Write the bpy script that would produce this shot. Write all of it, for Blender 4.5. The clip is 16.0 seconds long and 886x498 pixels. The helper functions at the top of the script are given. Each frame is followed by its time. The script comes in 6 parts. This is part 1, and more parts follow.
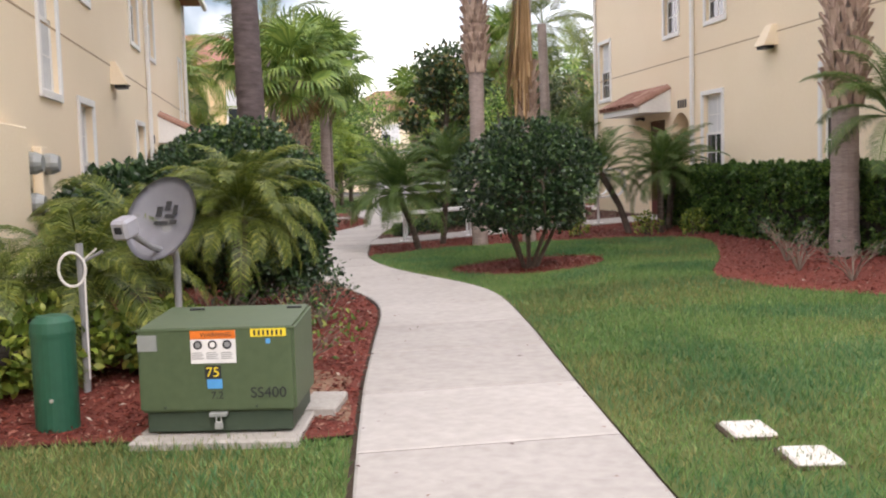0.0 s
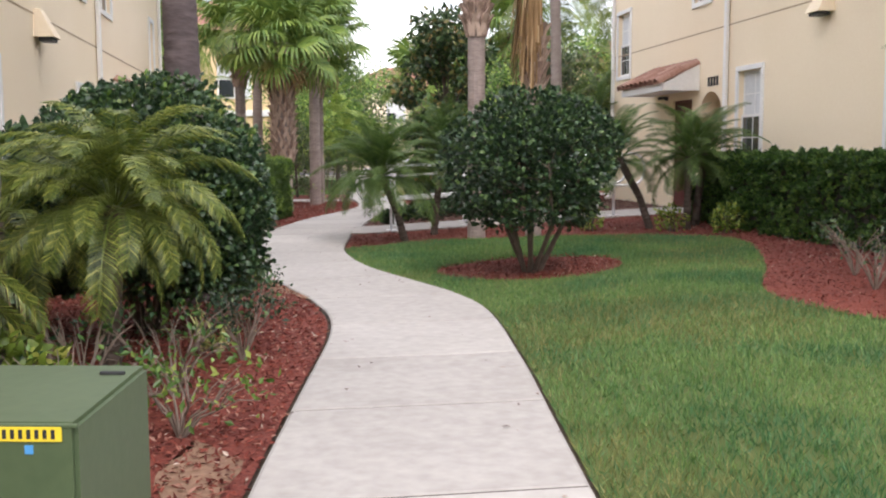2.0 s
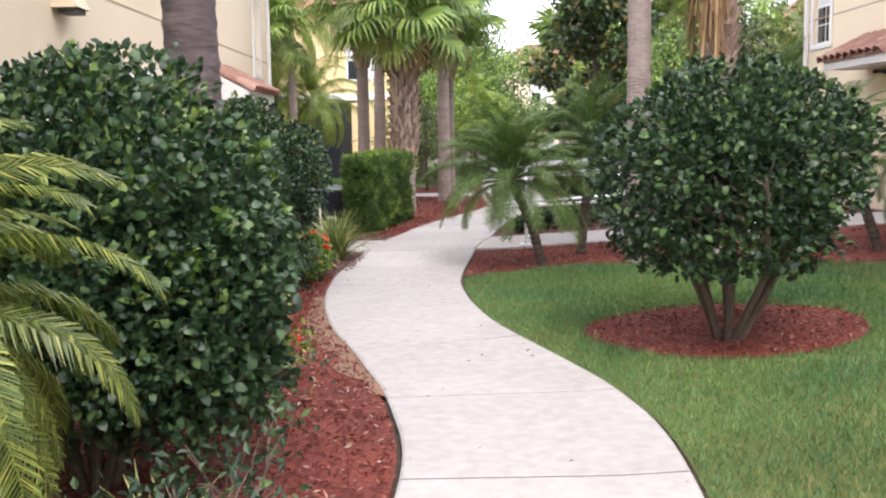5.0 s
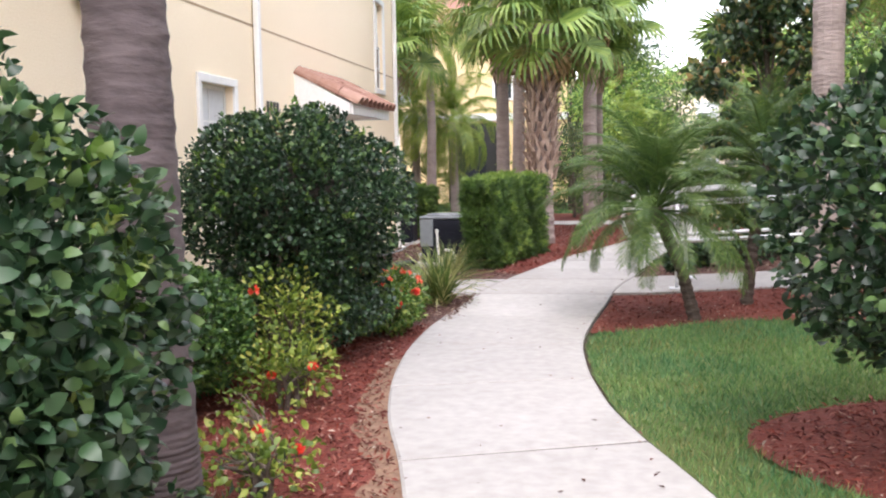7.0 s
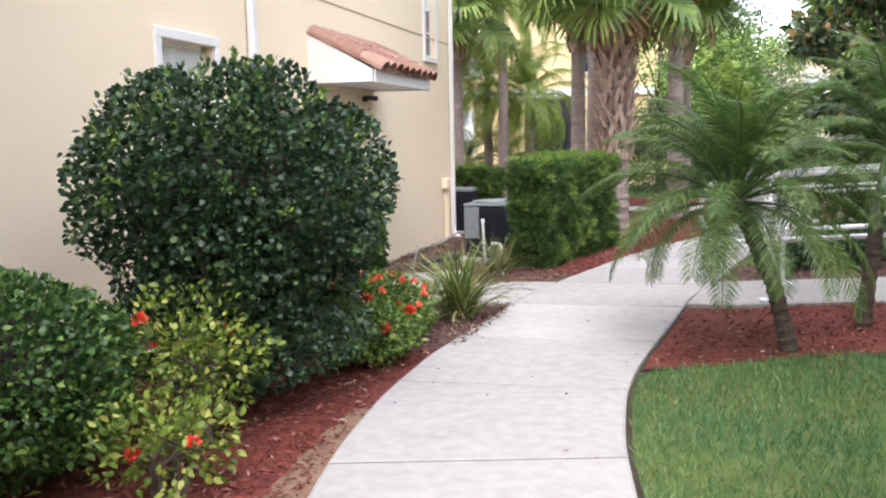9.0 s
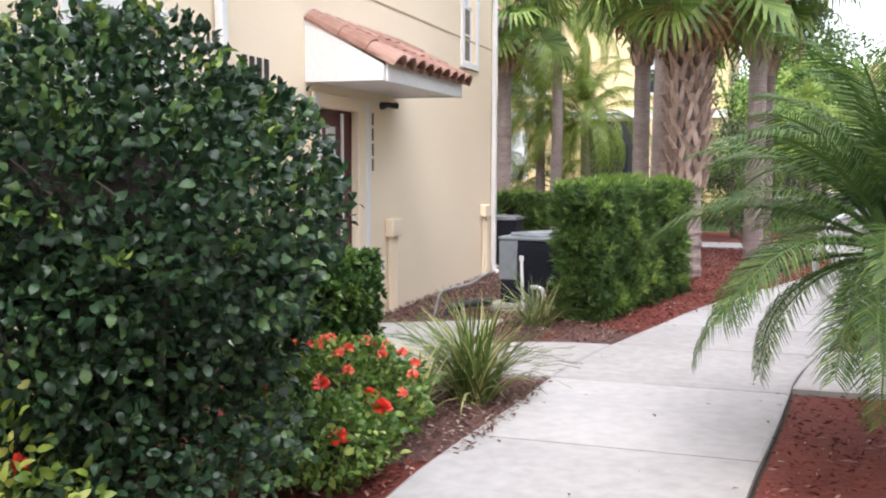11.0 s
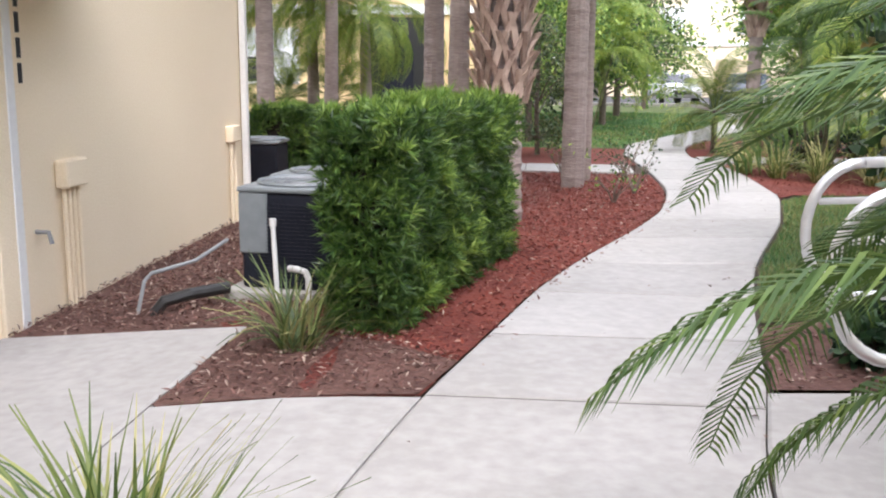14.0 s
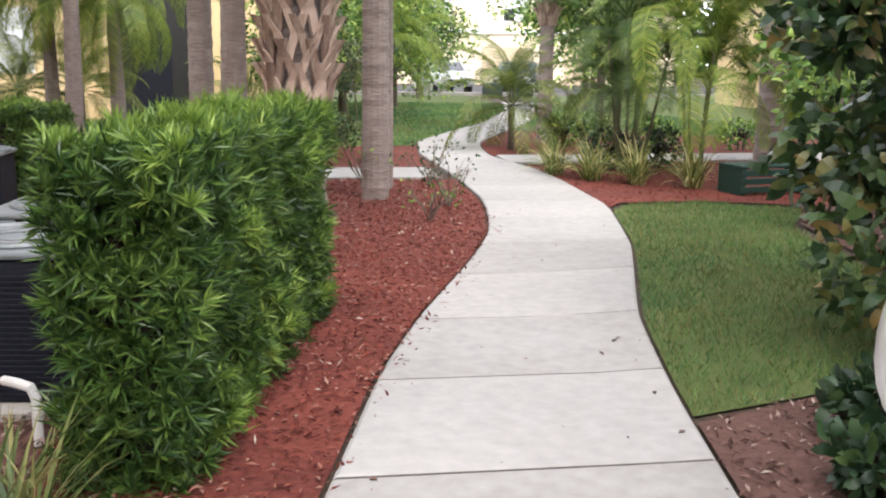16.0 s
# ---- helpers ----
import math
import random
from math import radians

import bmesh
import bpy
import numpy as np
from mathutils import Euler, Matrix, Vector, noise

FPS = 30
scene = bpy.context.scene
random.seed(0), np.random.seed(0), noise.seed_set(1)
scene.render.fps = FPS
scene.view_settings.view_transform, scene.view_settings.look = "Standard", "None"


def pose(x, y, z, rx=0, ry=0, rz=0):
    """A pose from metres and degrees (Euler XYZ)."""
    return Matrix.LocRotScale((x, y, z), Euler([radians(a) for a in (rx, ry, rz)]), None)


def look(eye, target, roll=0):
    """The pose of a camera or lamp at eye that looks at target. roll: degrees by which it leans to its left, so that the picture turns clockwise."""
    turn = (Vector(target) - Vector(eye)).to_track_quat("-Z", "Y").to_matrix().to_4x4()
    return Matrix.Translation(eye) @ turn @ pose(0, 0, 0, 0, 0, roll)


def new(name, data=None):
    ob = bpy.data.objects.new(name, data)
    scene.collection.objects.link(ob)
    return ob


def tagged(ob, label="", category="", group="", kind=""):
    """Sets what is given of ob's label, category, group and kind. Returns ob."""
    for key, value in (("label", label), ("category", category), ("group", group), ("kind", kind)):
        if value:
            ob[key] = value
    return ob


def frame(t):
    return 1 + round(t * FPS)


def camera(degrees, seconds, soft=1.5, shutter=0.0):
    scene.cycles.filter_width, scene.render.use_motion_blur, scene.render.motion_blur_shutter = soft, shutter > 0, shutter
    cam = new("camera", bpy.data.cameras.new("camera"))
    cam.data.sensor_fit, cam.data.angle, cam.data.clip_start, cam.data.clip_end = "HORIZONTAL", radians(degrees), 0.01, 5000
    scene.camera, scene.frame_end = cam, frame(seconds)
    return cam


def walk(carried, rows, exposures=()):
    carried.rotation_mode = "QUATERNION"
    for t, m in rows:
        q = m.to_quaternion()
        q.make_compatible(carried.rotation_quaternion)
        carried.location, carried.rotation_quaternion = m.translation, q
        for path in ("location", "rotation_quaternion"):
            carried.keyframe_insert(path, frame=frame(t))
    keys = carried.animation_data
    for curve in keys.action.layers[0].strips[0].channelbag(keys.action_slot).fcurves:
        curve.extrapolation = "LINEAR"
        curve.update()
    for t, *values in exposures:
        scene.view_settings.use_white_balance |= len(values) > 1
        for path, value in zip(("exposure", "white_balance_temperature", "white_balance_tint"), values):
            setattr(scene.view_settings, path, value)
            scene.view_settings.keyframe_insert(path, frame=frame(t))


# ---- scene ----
cam = camera(49.34, 16.0, soft=2.1)
# seconds, x, y, z, yaw, pitch, roll
ROWS = [
    (0.0, -1.080, 1.305, 1.501, -9.36, -4.68, -1.63),
    (0.5, -0.890, 1.860, 1.472, -8.47, -5.25, -0.13),
    (1.0, -0.723, 2.509, 1.470, -7.92, -6.64, -0.38),
    (1.5, -0.525, 3.108, 1.476, -8.60, -6.44, -0.75),
    (2.0, -0.387, 3.724, 1.474, -8.89, -5.77, -0.18),
    (2.5, -0.247, 4.385, 1.485, -6.77, -7.15, -0.60),
    (3.0, -0.140, 5.006, 1.497, -3.24, -6.85, 0.18),
    (3.2, -0.114, 5.233, 1.527, -3.73, -7.35, -0.36),
    (5.5, 0.259, 7.936, 1.697, 2.60, -6.84, -1.27),
    (6.0, 0.401, 8.605, 1.657, 5.89, -7.23, -1.73),
    (6.5, 0.486, 9.162, 1.629, 7.99, -5.92, -1.49),
    (7.0, 0.532, 9.702, 1.611, 9.44, -5.34, -1.02),
    (7.5, 0.576, 10.290, 1.585, 9.28, -6.19, -0.98),
    (8.0, 0.693, 10.889, 1.583, 11.49, -6.02, -1.35),
    (8.5, 0.753, 11.429, 1.585, 15.72, -5.82, -0.30),
    (9.0, 0.798, 12.009, 1.559, 15.19, -6.41, -1.12),
    (9.2, 0.802, 12.240, 1.564, 15.42, -5.14, -0.66),
    (11.3, 0.368, 14.747, 1.458, 20.16, -4.83, 0.65),
    (11.5, 0.317, 15.000, 1.446, 21.99, -4.99, 1.02),
    (12.0, 0.139, 15.616, 1.414, 24.01, -5.75, -0.19),
    (12.5, 0.006, 16.252, 1.432, 22.04, -7.84, -0.82),
    (13.0, -0.071, 16.822, 1.491, 15.21, -8.52, -0.48),
    (13.5, -0.175, 17.432, 1.529, 7.56, -9.09, -0.46),
    (14.0, -0.215, 17.931, 1.545, 5.49, -10.64, 0.50),
    (14.5, -0.326, 18.485, 1.547, 0.06, -9.56, 0.35),
    (15.0, -0.407, 18.959, 1.568, -2.27, -9.04, 0.10),
    (15.5, -0.475, 19.456, 1.576, -5.55, -9.79, 0.56),
    (16.0, -0.566, 19.930, 1.606, -8.49, -11.31, 0.87),
]
EXPOSURES = [(0.0, 0.22, 6750, 19.0), (3.0, 0.50, 6400, 16.0), (5.5, 0.84, 6400, 19.0), (9.0, 0.93, 6150, 16.0), (12.5, 0.93, 6150, 16.0), (14.5, 0.92, 6200, 15.0), (16.0, 0.88, 6400, 14.0)]
walk(cam, [(t, pose(x, y, z, 90 + pitch, 0, yaw) @ pose(0, 0, 0, 0, 0, roll)) for t, x, y, z, yaw, pitch, roll in ROWS], EXPOSURES)
# ---- end of walk ----

# ---- world and light ----
SUN_EL, SUN_ROT = radians(58), radians(200)
world = bpy.data.worlds.new("world")
scene.world = world
world.use_nodes = True
wn, wl = world.node_tree.nodes, world.node_tree.links
sky = wn.new("ShaderNodeTexSky")
sky.sky_type, sky.sun_disc = "NISHITA", False
sky.sun_elevation, sky.sun_rotation = SUN_EL, SUN_ROT
sky.air_density, sky.dust_density = 1.2, 3.0
wtc, wno, wra, wmx = wn.new("ShaderNodeTexCoord"), wn.new("ShaderNodeTexNoise"), wn.new("ShaderNodeValToRGB"), wn.new("ShaderNodeMix")
wmx.data_type = "RGBA"
wno.inputs["Scale"].default_value, wno.inputs["Detail"].default_value = 2.6, 6.0
wra.color_ramp.elements[0].position, wra.color_ramp.elements[1].position = 0.42, 0.60
wmx.inputs[7].default_value = (22.0, 22.1, 22.6, 1)
wl.new(wtc.outputs["Generated"], wno.inputs["Vector"])
wl.new(wno.outputs["Fac"], wra.inputs["Fac"])
wl.new(wra.outputs["Color"], wmx.inputs[0])
wl.new(sky.outputs["Color"], wmx.inputs[6])
wl.new(wmx.outputs[2], wn["Background"].inputs["Color"])
wn["Background"].inputs["Strength"].default_value = 0.14
sun = new("sun", bpy.data.lights.new("sun", "SUN"))
sun.data.energy, sun.data.angle, sun.data.color = 1.5, radians(26), (1.0, 0.95, 0.88)
sun.matrix_world = look((0, 0, 20), (-4.5, 14, 0))

# ---- materials ----
def material(name, c1, c2, scale=8.0, rough=0.8, bump=0.2, metal=0.0, c3=None, big=0.7, island=0.0, objrand=0.0, glass=0.0, thin=0.0, stretch=(1, 1, 1), spec=0.5):
    """Two-colour surface with fine grain, broad stains and relief; island and objrand vary it piece by piece."""
    m = bpy.data.materials.new(name)
    m.use_nodes = True
    n, l = m.node_tree.nodes, m.node_tree.links
    b = n["Principled BSDF"]
    tc, mp = n.new("ShaderNodeTexCoord"), n.new("ShaderNodeMapping")
    mp.inputs["Scale"].default_value = stretch
    l.new(tc.outputs["Object"], mp.inputs["Vector"])
    fine, broad = n.new("ShaderNodeTexNoise"), n.new("ShaderNodeTexNoise")
    fine.inputs["Scale"].default_value, fine.inputs["Detail"].default_value = scale, 8
    broad.inputs["Scale"].default_value, broad.inputs["Detail"].default_value = big, 4
    for t in (fine, broad):
        l.new(mp.outputs["Vector"], t.inputs["Vector"])
    ramp = n.new("ShaderNodeValToRGB")
    ramp.color_ramp.elements[0].position, ramp.color_ramp.elements[1].position = 0.3, 0.7
    ramp.color_ramp.elements[0].color, ramp.color_ramp.elements[1].color = c1, c2
    add = n.new("ShaderNodeMath")
    add.operation = "MULTIPLY_ADD"
    add.inputs[1].default_value = 0.55
    half = n.new("ShaderNodeMath")
    half.operation = "MULTIPLY"
    half.inputs[1].default_value = 0.45
    l.new(broad.outputs["Fac"], half.inputs[0])
    l.new(fine.outputs["Fac"], add.inputs[0])
    l.new(half.outputs[0], add.inputs[2])
    last = add.outputs[0]
    for amount, node, out in ((island, "ShaderNodeNewGeometry", "Random Per Island"), (objrand, "ShaderNodeObjectInfo", "Random")):
        if amount:
            g, k, s = n.new(node), n.new("ShaderNodeMath"), n.new("ShaderNodeMath")
            k.operation, s.operation = "MULTIPLY_ADD", "ADD"
            k.inputs[1].default_value, k.inputs[2].default_value = amount, -amount / 2
            l.new(g.outputs[out], k.inputs[0])
            l.new(last, s.inputs[0])
            l.new(k.outputs[0], s.inputs[1])
            last = s.outputs[0]
    l.new(last, ramp.inputs["Fac"])
    if c3:
        e = ramp.color_ramp.elements.new(0.92)
        e.color = c3
    l.new(ramp.outputs["Color"], b.inputs["Base Color"])
    b.inputs["Roughness"].default_value, b.inputs["Metallic"].default_value = rough, metal
    b.inputs["Specular IOR Level"].default_value = spec
    b.inputs["Transmission Weight"].default_value = glass
    if bump:
        bp = n.new("ShaderNodeBump")
        bp.inputs["Strength"].default_value, bp.inputs["Distance"].default_value = bump, 0.02
        l.new(fine.outputs["Fac"], bp.inputs["Height"])
        l.new(bp.outputs["Normal"], b.inputs["Normal"])
    if thin:
        tr, mx = n.new("ShaderNodeBsdfTranslucent"), n.new("ShaderNodeMixShader")
        mx.inputs[0].default_value = thin
        l.new(ramp.outputs["Color"], tr.inputs["Color"])
        l.new(b.outputs[0], mx.inputs[1])
        l.new(tr.outputs[0], mx.inputs[2])
        l.new(mx.outputs[0], n["Material Output"].inputs["Surface"])
    return m


def C(r, g, b):
    return (r, g, b, 1)


def leafmat(name, dark, mid, light, rough=0.45, thin=0.3, island=0.9):
    return material(name, dark, mid, 3.0, rough, 0.0, c3=light, island=island, thin=thin, big=1.2)


M_STUCCO = material("cream_stucco", C(0.790, 0.665, 0.470), C(0.880, 0.765, 0.580), 60, 0.9, 0.25, big=0.35)
M_STUCCO2 = material("yellow_stucco", C(.70, .52, .27), C(.78, .60, .35), 60, 0.9, 0.2, big=0.35)
M_WHITE = material("white_trim", C(.72, .72, .70), C(.82, .82, .80), 20, 0.5, 0.05)
M_JOINT = material("stucco_joint", C(.38, .28, .17), C(.45, .34, .22), 30, 0.9, 0.1)
M_DARKGLASS = material("window_glass", C(.02, .025, .03), C(.035, .04, .05), 3, 0.06, 0, spec=0.8)
M_BLIND = material("white_blind", C(.55, .57, .58), C(.66, .68, .68), 12, 0.6, 0.05)
M_DOOR = material("dark_red_door", C(.075, .014, .016), C(.11, .022, .024), 14, 0.45, 0.05)
M_PAPER = material("paper", C(.7, .7, .7), C(.82, .82, .82), 9, 0.8, 0)
M_BLACK = material("black_paint", C(.012, .012, .012), C(.025, .025, .025), 20, 0.5, 0.05)
M_TILE = material("clay_tile", C(0.259, 0.128, 0.090), C(0.403, 0.246, 0.190), 14, 0.8, 0.25, objrand=0.5)
M_ROOF = material("brown_roof", C(.20, .09, .06), C(.32, .15, .10), 9, 0.85, 0.3)
M_CONC = material("pale_concrete", C(0.315, 0.300, 0.280), C(0.440, 0.425, 0.402), 12, 0.9, 0.08, big=0.8, objrand=0.22, c3=C(0.49, 0.475, 0.452))
M_GROOVE = material("joint_dirt", C(.05, .044, .038), C(.12, .105, .09), 20, 0.95, 0.2)
M_CONC2 = material("rough_concrete", C(0.305, 0.290, 0.262), C(0.421, 0.407, 0.377), 30, 0.95, 0.3, big=2)
M_COVER = material("white_cast_cover", C(.52, .50, .47), C(.68, .66, .62), 22, 0.9, 0.15)
M_PYTRUNK = material("dark_fibrous_bark", C(.045, .033, .026), C(.125, .098, .08), 16, 0.95, 1.0, stretch=(1, 1, 3))
M_SOIL = material("dark_soil", C(0.031, 0.021, 0.014), C(0.075, 0.051, 0.031), 24, 0.95, 0.6)
M_TURF = material("turf_bed", C(0.042, 0.075, 0.014), C(0.116, 0.141, 0.037), 5, 0.95, 0.5, big=0.4)
M_MULCH = material("red_mulch", C(0.086, 0.015, 0.010), C(0.207, 0.045, 0.027), 26, 0.9, 0.9, c3=C(0.285, 0.103, 0.074), big=1.3)
M_MULCH2 = material("brown_mulch", C(0.064, 0.030, 0.023), C(0.160, 0.080, 0.062), 26, 0.95, 0.9, c3=C(0.287, 0.201, 0.160), big=1.2)
M_SAND = material("bare_sandy_soil", C(0.150, 0.078, 0.050), C(0.290, 0.185, 0.120), 22, 0.95, 0.5)
M_CHIP = material("red_chip", C(0.086, 0.013, 0.008), C(0.233, 0.051, 0.032), 10, 0.9, 0.1, c3=C(0.361, 0.207, 0.158), island=0.85)
M_CHIP2 = material("brown_chip", C(0.064, 0.028, 0.023), C(0.181, 0.090, 0.071), 10, 0.9, 0.1, c3=C(0.383, 0.297, 0.245), island=0.85)
M_GRASS = material("grass_blade", C(0.066, 0.170, 0.046), C(0.190, 0.310, 0.088), 0.9, 0.55, 0.0, c3=C(0.40, 0.42, 0.20), island=0.5, thin=0.25, big=0.4)
M_GRASS2 = material("dark_grass_blade", C(0.034, 0.125, 0.044), C(0.098, 0.230, 0.084), 0.9, 0.5, 0.0, c3=C(0.22, 0.34, 0.16), island=0.5, thin=0.25, big=0.4)
M_STRAW = material("straw_grass_blade", C(0.10, 0.13, 0.040), C(0.25, 0.25, 0.085), 0.9, 0.6, 0.0, c3=C(0.42, 0.36, 0.17), island=0.6, thin=0.25, big=0.4)
M_HOLLY = leafmat("dark_shrub_leaf", C(0.012, 0.034, 0.015), C(0.038, 0.088, 0.034), C(0.120, 0.205, 0.060), 0.42, 0.18, 0.8)
M_BROAD = leafmat("broad_shrub_leaf", C(0.016, 0.042, 0.019), C(0.052, 0.110, 0.043), C(0.155, 0.235, 0.065), 0.42, 0.22, 0.7)
M_LIME = leafmat("yellow_green_leaf", C(0.090, 0.150, 0.020), C(0.225, 0.315, 0.046), C(0.460, 0.470, 0.110), 0.45, 0.3)
M_YEW = leafmat("hedge_leaf", C(0.026, 0.070, 0.016), C(0.112, 0.200, 0.038), C(0.260, 0.370, 0.085), 0.4, 0.25, 0.55)
M_YEW2 = leafmat("hedge_shoot_leaf", C(0.110, 0.200, 0.036), C(0.260, 0.380, 0.070), C(0.480, 0.560, 0.140), 0.42, 0.3, 0.5)
M_PYG = leafmat("date_palm_green", C(0.040, 0.090, 0.020), C(0.112, 0.190, 0.040), C(0.250, 0.320, 0.075), 0.55, 0.3, 0.5)
M_CANE = material("green_cane", C(.075, .075, .040), C(.17, .165, .09), 14, 0.8, 0.3, stretch=(1, 1, 4))
M_NEW = leafmat("new_growth_leaf", C(.06, .13, .02), C(.16, .27, .05), C(.34, .42, .10), 0.4, 0.3)
M_HEDGE = leafmat("clipped_hedge_leaf", C(0.022, 0.066, 0.014), C(0.074, 0.161, 0.031), C(0.178, 0.285, 0.059), 0.42, 0.22)
M_FROND = leafmat("palm_frond_green", C(0.060, 0.100, 0.018), C(0.178, 0.226, 0.042), C(0.390, 0.410, 0.090), 0.42, 0.3, 0.6)
M_FROND2 = leafmat("palm_frond_lime", C(0.128, 0.212, 0.031), C(0.265, 0.351, 0.053), C(0.446, 0.446, 0.106), 0.45, 0.35, 0.6)
M_FAN = leafmat("fan_palm_green", C(0.082, 0.162, 0.034), C(0.210, 0.305, 0.061), C(0.396, 0.438, 0.109), 0.5, 0.25, 0.5)
M_DEAD = leafmat("dead_frond", C(.20, .12, .05), C(.36, .23, .11), C(.45, .32, .18), 0.8, 0.2)
M_MAG = leafmat("magnolia_leaf", C(0.024, 0.058, 0.022), C(0.080, 0.140, 0.042), C(0.330, 0.215, 0.075), 0.36, 0.15, 0.75)
M_OLIVE = leafmat("olive_tree_leaf", C(0.040, 0.072, 0.026), C(0.110, 0.150, 0.055), C(0.240, 0.235, 0.110), 0.45, 0.25)
M_TREE = leafmat("tree_leaf", C(0.067, 0.144, 0.029), C(0.191, 0.326, 0.067), C(0.459, 0.593, 0.134), 0.5, 0.3)
M_VARI = leafmat("striped_grass_leaf", C(0.085, 0.145, 0.032), C(0.285, 0.325, 0.095), C(0.640, 0.580, 0.280), 0.5, 0.25)
M_STRAP = leafmat("strap_leaf", C(0.045, 0.085, 0.025), C(0.135, 0.180, 0.055), C(0.330, 0.310, 0.130), 0.5, 0.25)
M_FLECK = material("pale_wood_fleck", C(0.26, 0.19, 0.15), C(0.50, 0.42, 0.35), 10, 0.9, 0.1, island=0.8)
M_BARK = material("grey_palm_bark", C(0.188, 0.150, 0.141), C(0.376, 0.310, 0.282), 9, 0.95, 0.8, stretch=(1, 1, 5))
M_BARK2 = material("brown_palm_bark", C(0.048, 0.036, 0.038), C(0.140, 0.112, 0.114), 7, 0.95, 0.8, stretch=(1, 1, 3), big=2.5)
M_BOOT = material("palm_boot", C(0.238, 0.162, 0.128), C(0.493, 0.374, 0.306), 12, 0.95, 0.5, island=0.5, stretch=(3, 3, 1))
M_STEM = material("shrub_stem", C(0.067, 0.051, 0.039), C(0.159, 0.128, 0.104), 16, 0.9, 0.5)
M_TWIG = material("bare_twig", C(0.140, 0.105, 0.084), C(0.231, 0.189, 0.154), 16, 0.9, 0.3)
M_STEEL = material("galvanised_tube", C(.66, .67, .68), C(.78, .79, .80), 30, 0.34, 0.05, metal=0.6)
M_GREEN = material("transformer_green", C(.060, .092, .045), C(.082, .118, .060), 18, 0.5, 0.05, big=2)
M_GREEN2 = material("dark_green_paint", C(.028, .048, .030), C(.042, .066, .042), 18, 0.55, 0.05)
M_PED = material("pedestal_green", C(.010, .075, .042), C(.017, .105, .060), 18, 0.55, 0.05)
M_BENCH = material("dark_green_plastic", C(.006, .035, .026), C(.012, .055, .042), 18, 0.5, 0.05)
M_ORANGE = material("orange_sticker", C(.72, .17, .02), C(.80, .22, .03), 20, 0.5, 0)
M_YELLOW = material("yellow_sticker", C(.80, .60, .03), C(.86, .68, .05), 20, 0.5, 0)
M_BLUE = material("blue_sticker", C(.06, .28, .62), C(.09, .36, .72), 20, 0.5, 0)
M_INK = material("dark_ink", C(.012, .014, .018), C(.03, .032, .035), 20, 0.7, 0)
M_GREY = material("grey_plate", C(.25, .27, .27), C(.33, .35, .34), 20, 0.5, 0.05, metal=0.2)
M_DISH = material("pale_grey_dish", C(0.306, 0.315, 0.357), C(0.374, 0.383, 0.425), 10, 0.45, 0.03)
M_PLAST = material("grey_plastic", C(.20, .21, .22), C(.28, .29, .30), 16, 0.5, 0.03)
M_ACG = material("ac_grey_metal", C(.16, .18, .19), C(.22, .24, .25), 14, 0.45, 0.05, big=2)
M_ACB = material("ac_coil_dark", C(.006, .007, .012), C(.014, .016, .026), 40, 0.7, 0.3, spec=0.25)
M_PVC = material("white_pvc", C(0.666, 0.666, 0.648), C(0.756, 0.756, 0.738), 14, 0.35, 0)
M_CAR = material("white_car_paint", C(0.560, 0.576, 0.592), C(0.624, 0.632, 0.640), 3, 0.2, 0)
M_CAR2 = material("dark_grey_car_paint", C(.05, .06, .07), C(.08, .09, .10), 3, 0.2, 0)
M_RUBBER = material("tyre_rubber", C(.015, .015, .015), C(.03, .03, .03), 20, 0.9, 0.1)
M_RED = material("red_petal", C(.62, .035, .022), C(.80, .075, .04), 12, 0.5, 0, island=0.5)
M_CORAL = material("coral_petal", C(0.740, 0.085, 0.040), C(0.860, 0.240, 0.140), 12, 0.5, 0, island=0.6)
M_ASPH = material("asphalt", C(.045, .045, .047), C(.07, .07, .072), 30, 0.95, 0.4)
M_GAR = material("garage_beige", C(.52, .42, .28), C(.60, .49, .34), 12, 0.7, 0.05)


# ---- helpers ----
def obj(name, verts, faces, mat, parent=None, label="", smooth=False):
    me = bpy.data.meshes.new(name)
    me.from_pydata([tuple(v) for v in verts], [], [tuple(f) for f in faces])
    if smooth:
        me.polygons.foreach_set("use_smooth", [True] * len(me.polygons))
    me.materials.append(mat)
    ob = new(name, me)
    if parent:
        ob.parent = parent
    if label:
        ob["label"] = label
    return ob


def part(name, bm, mat, parent=None, label="", smooth=False):
    me = bpy.data.meshes.new(name)
    bmesh.ops.recalc_face_normals(bm, faces=bm.faces)
    bm.to_mesh(me)
    bm.free()
    if smooth:
        me.polygons.foreach_set("use_smooth", [True] * len(me.polygons))
    me.materials.append(mat)
    ob = new(name, me)
    if parent:
        ob.parent = parent
    if label:
        ob["label"] = label
    return ob


def box(x0, x1, y0, y1, z0, z1, bevel=0.0, bm=None, seg=1):
    bm = bm or bmesh.new()
    vs = [bm.verts.new(p) for p in ((x0, y0, z0), (x1, y0, z0), (x1, y1, z0), (x0, y1, z0), (x0, y0, z1), (x1, y0, z1), (x1, y1, z1), (x0, y1, z1))]
    fs = [bm.faces.new([vs[i] for i in f]) for f in ((3, 2, 1, 0), (4, 5, 6, 7), (0, 1, 5, 4), (1, 2, 6, 5), (2, 3, 7, 6), (3, 0, 4, 7))]
    if bevel:
        bmesh.ops.bevel(bm, geom=list({e for f in fs for e in f.edges}), offset=bevel, segments=seg, affect="EDGES", profile=0.5)
    return bm


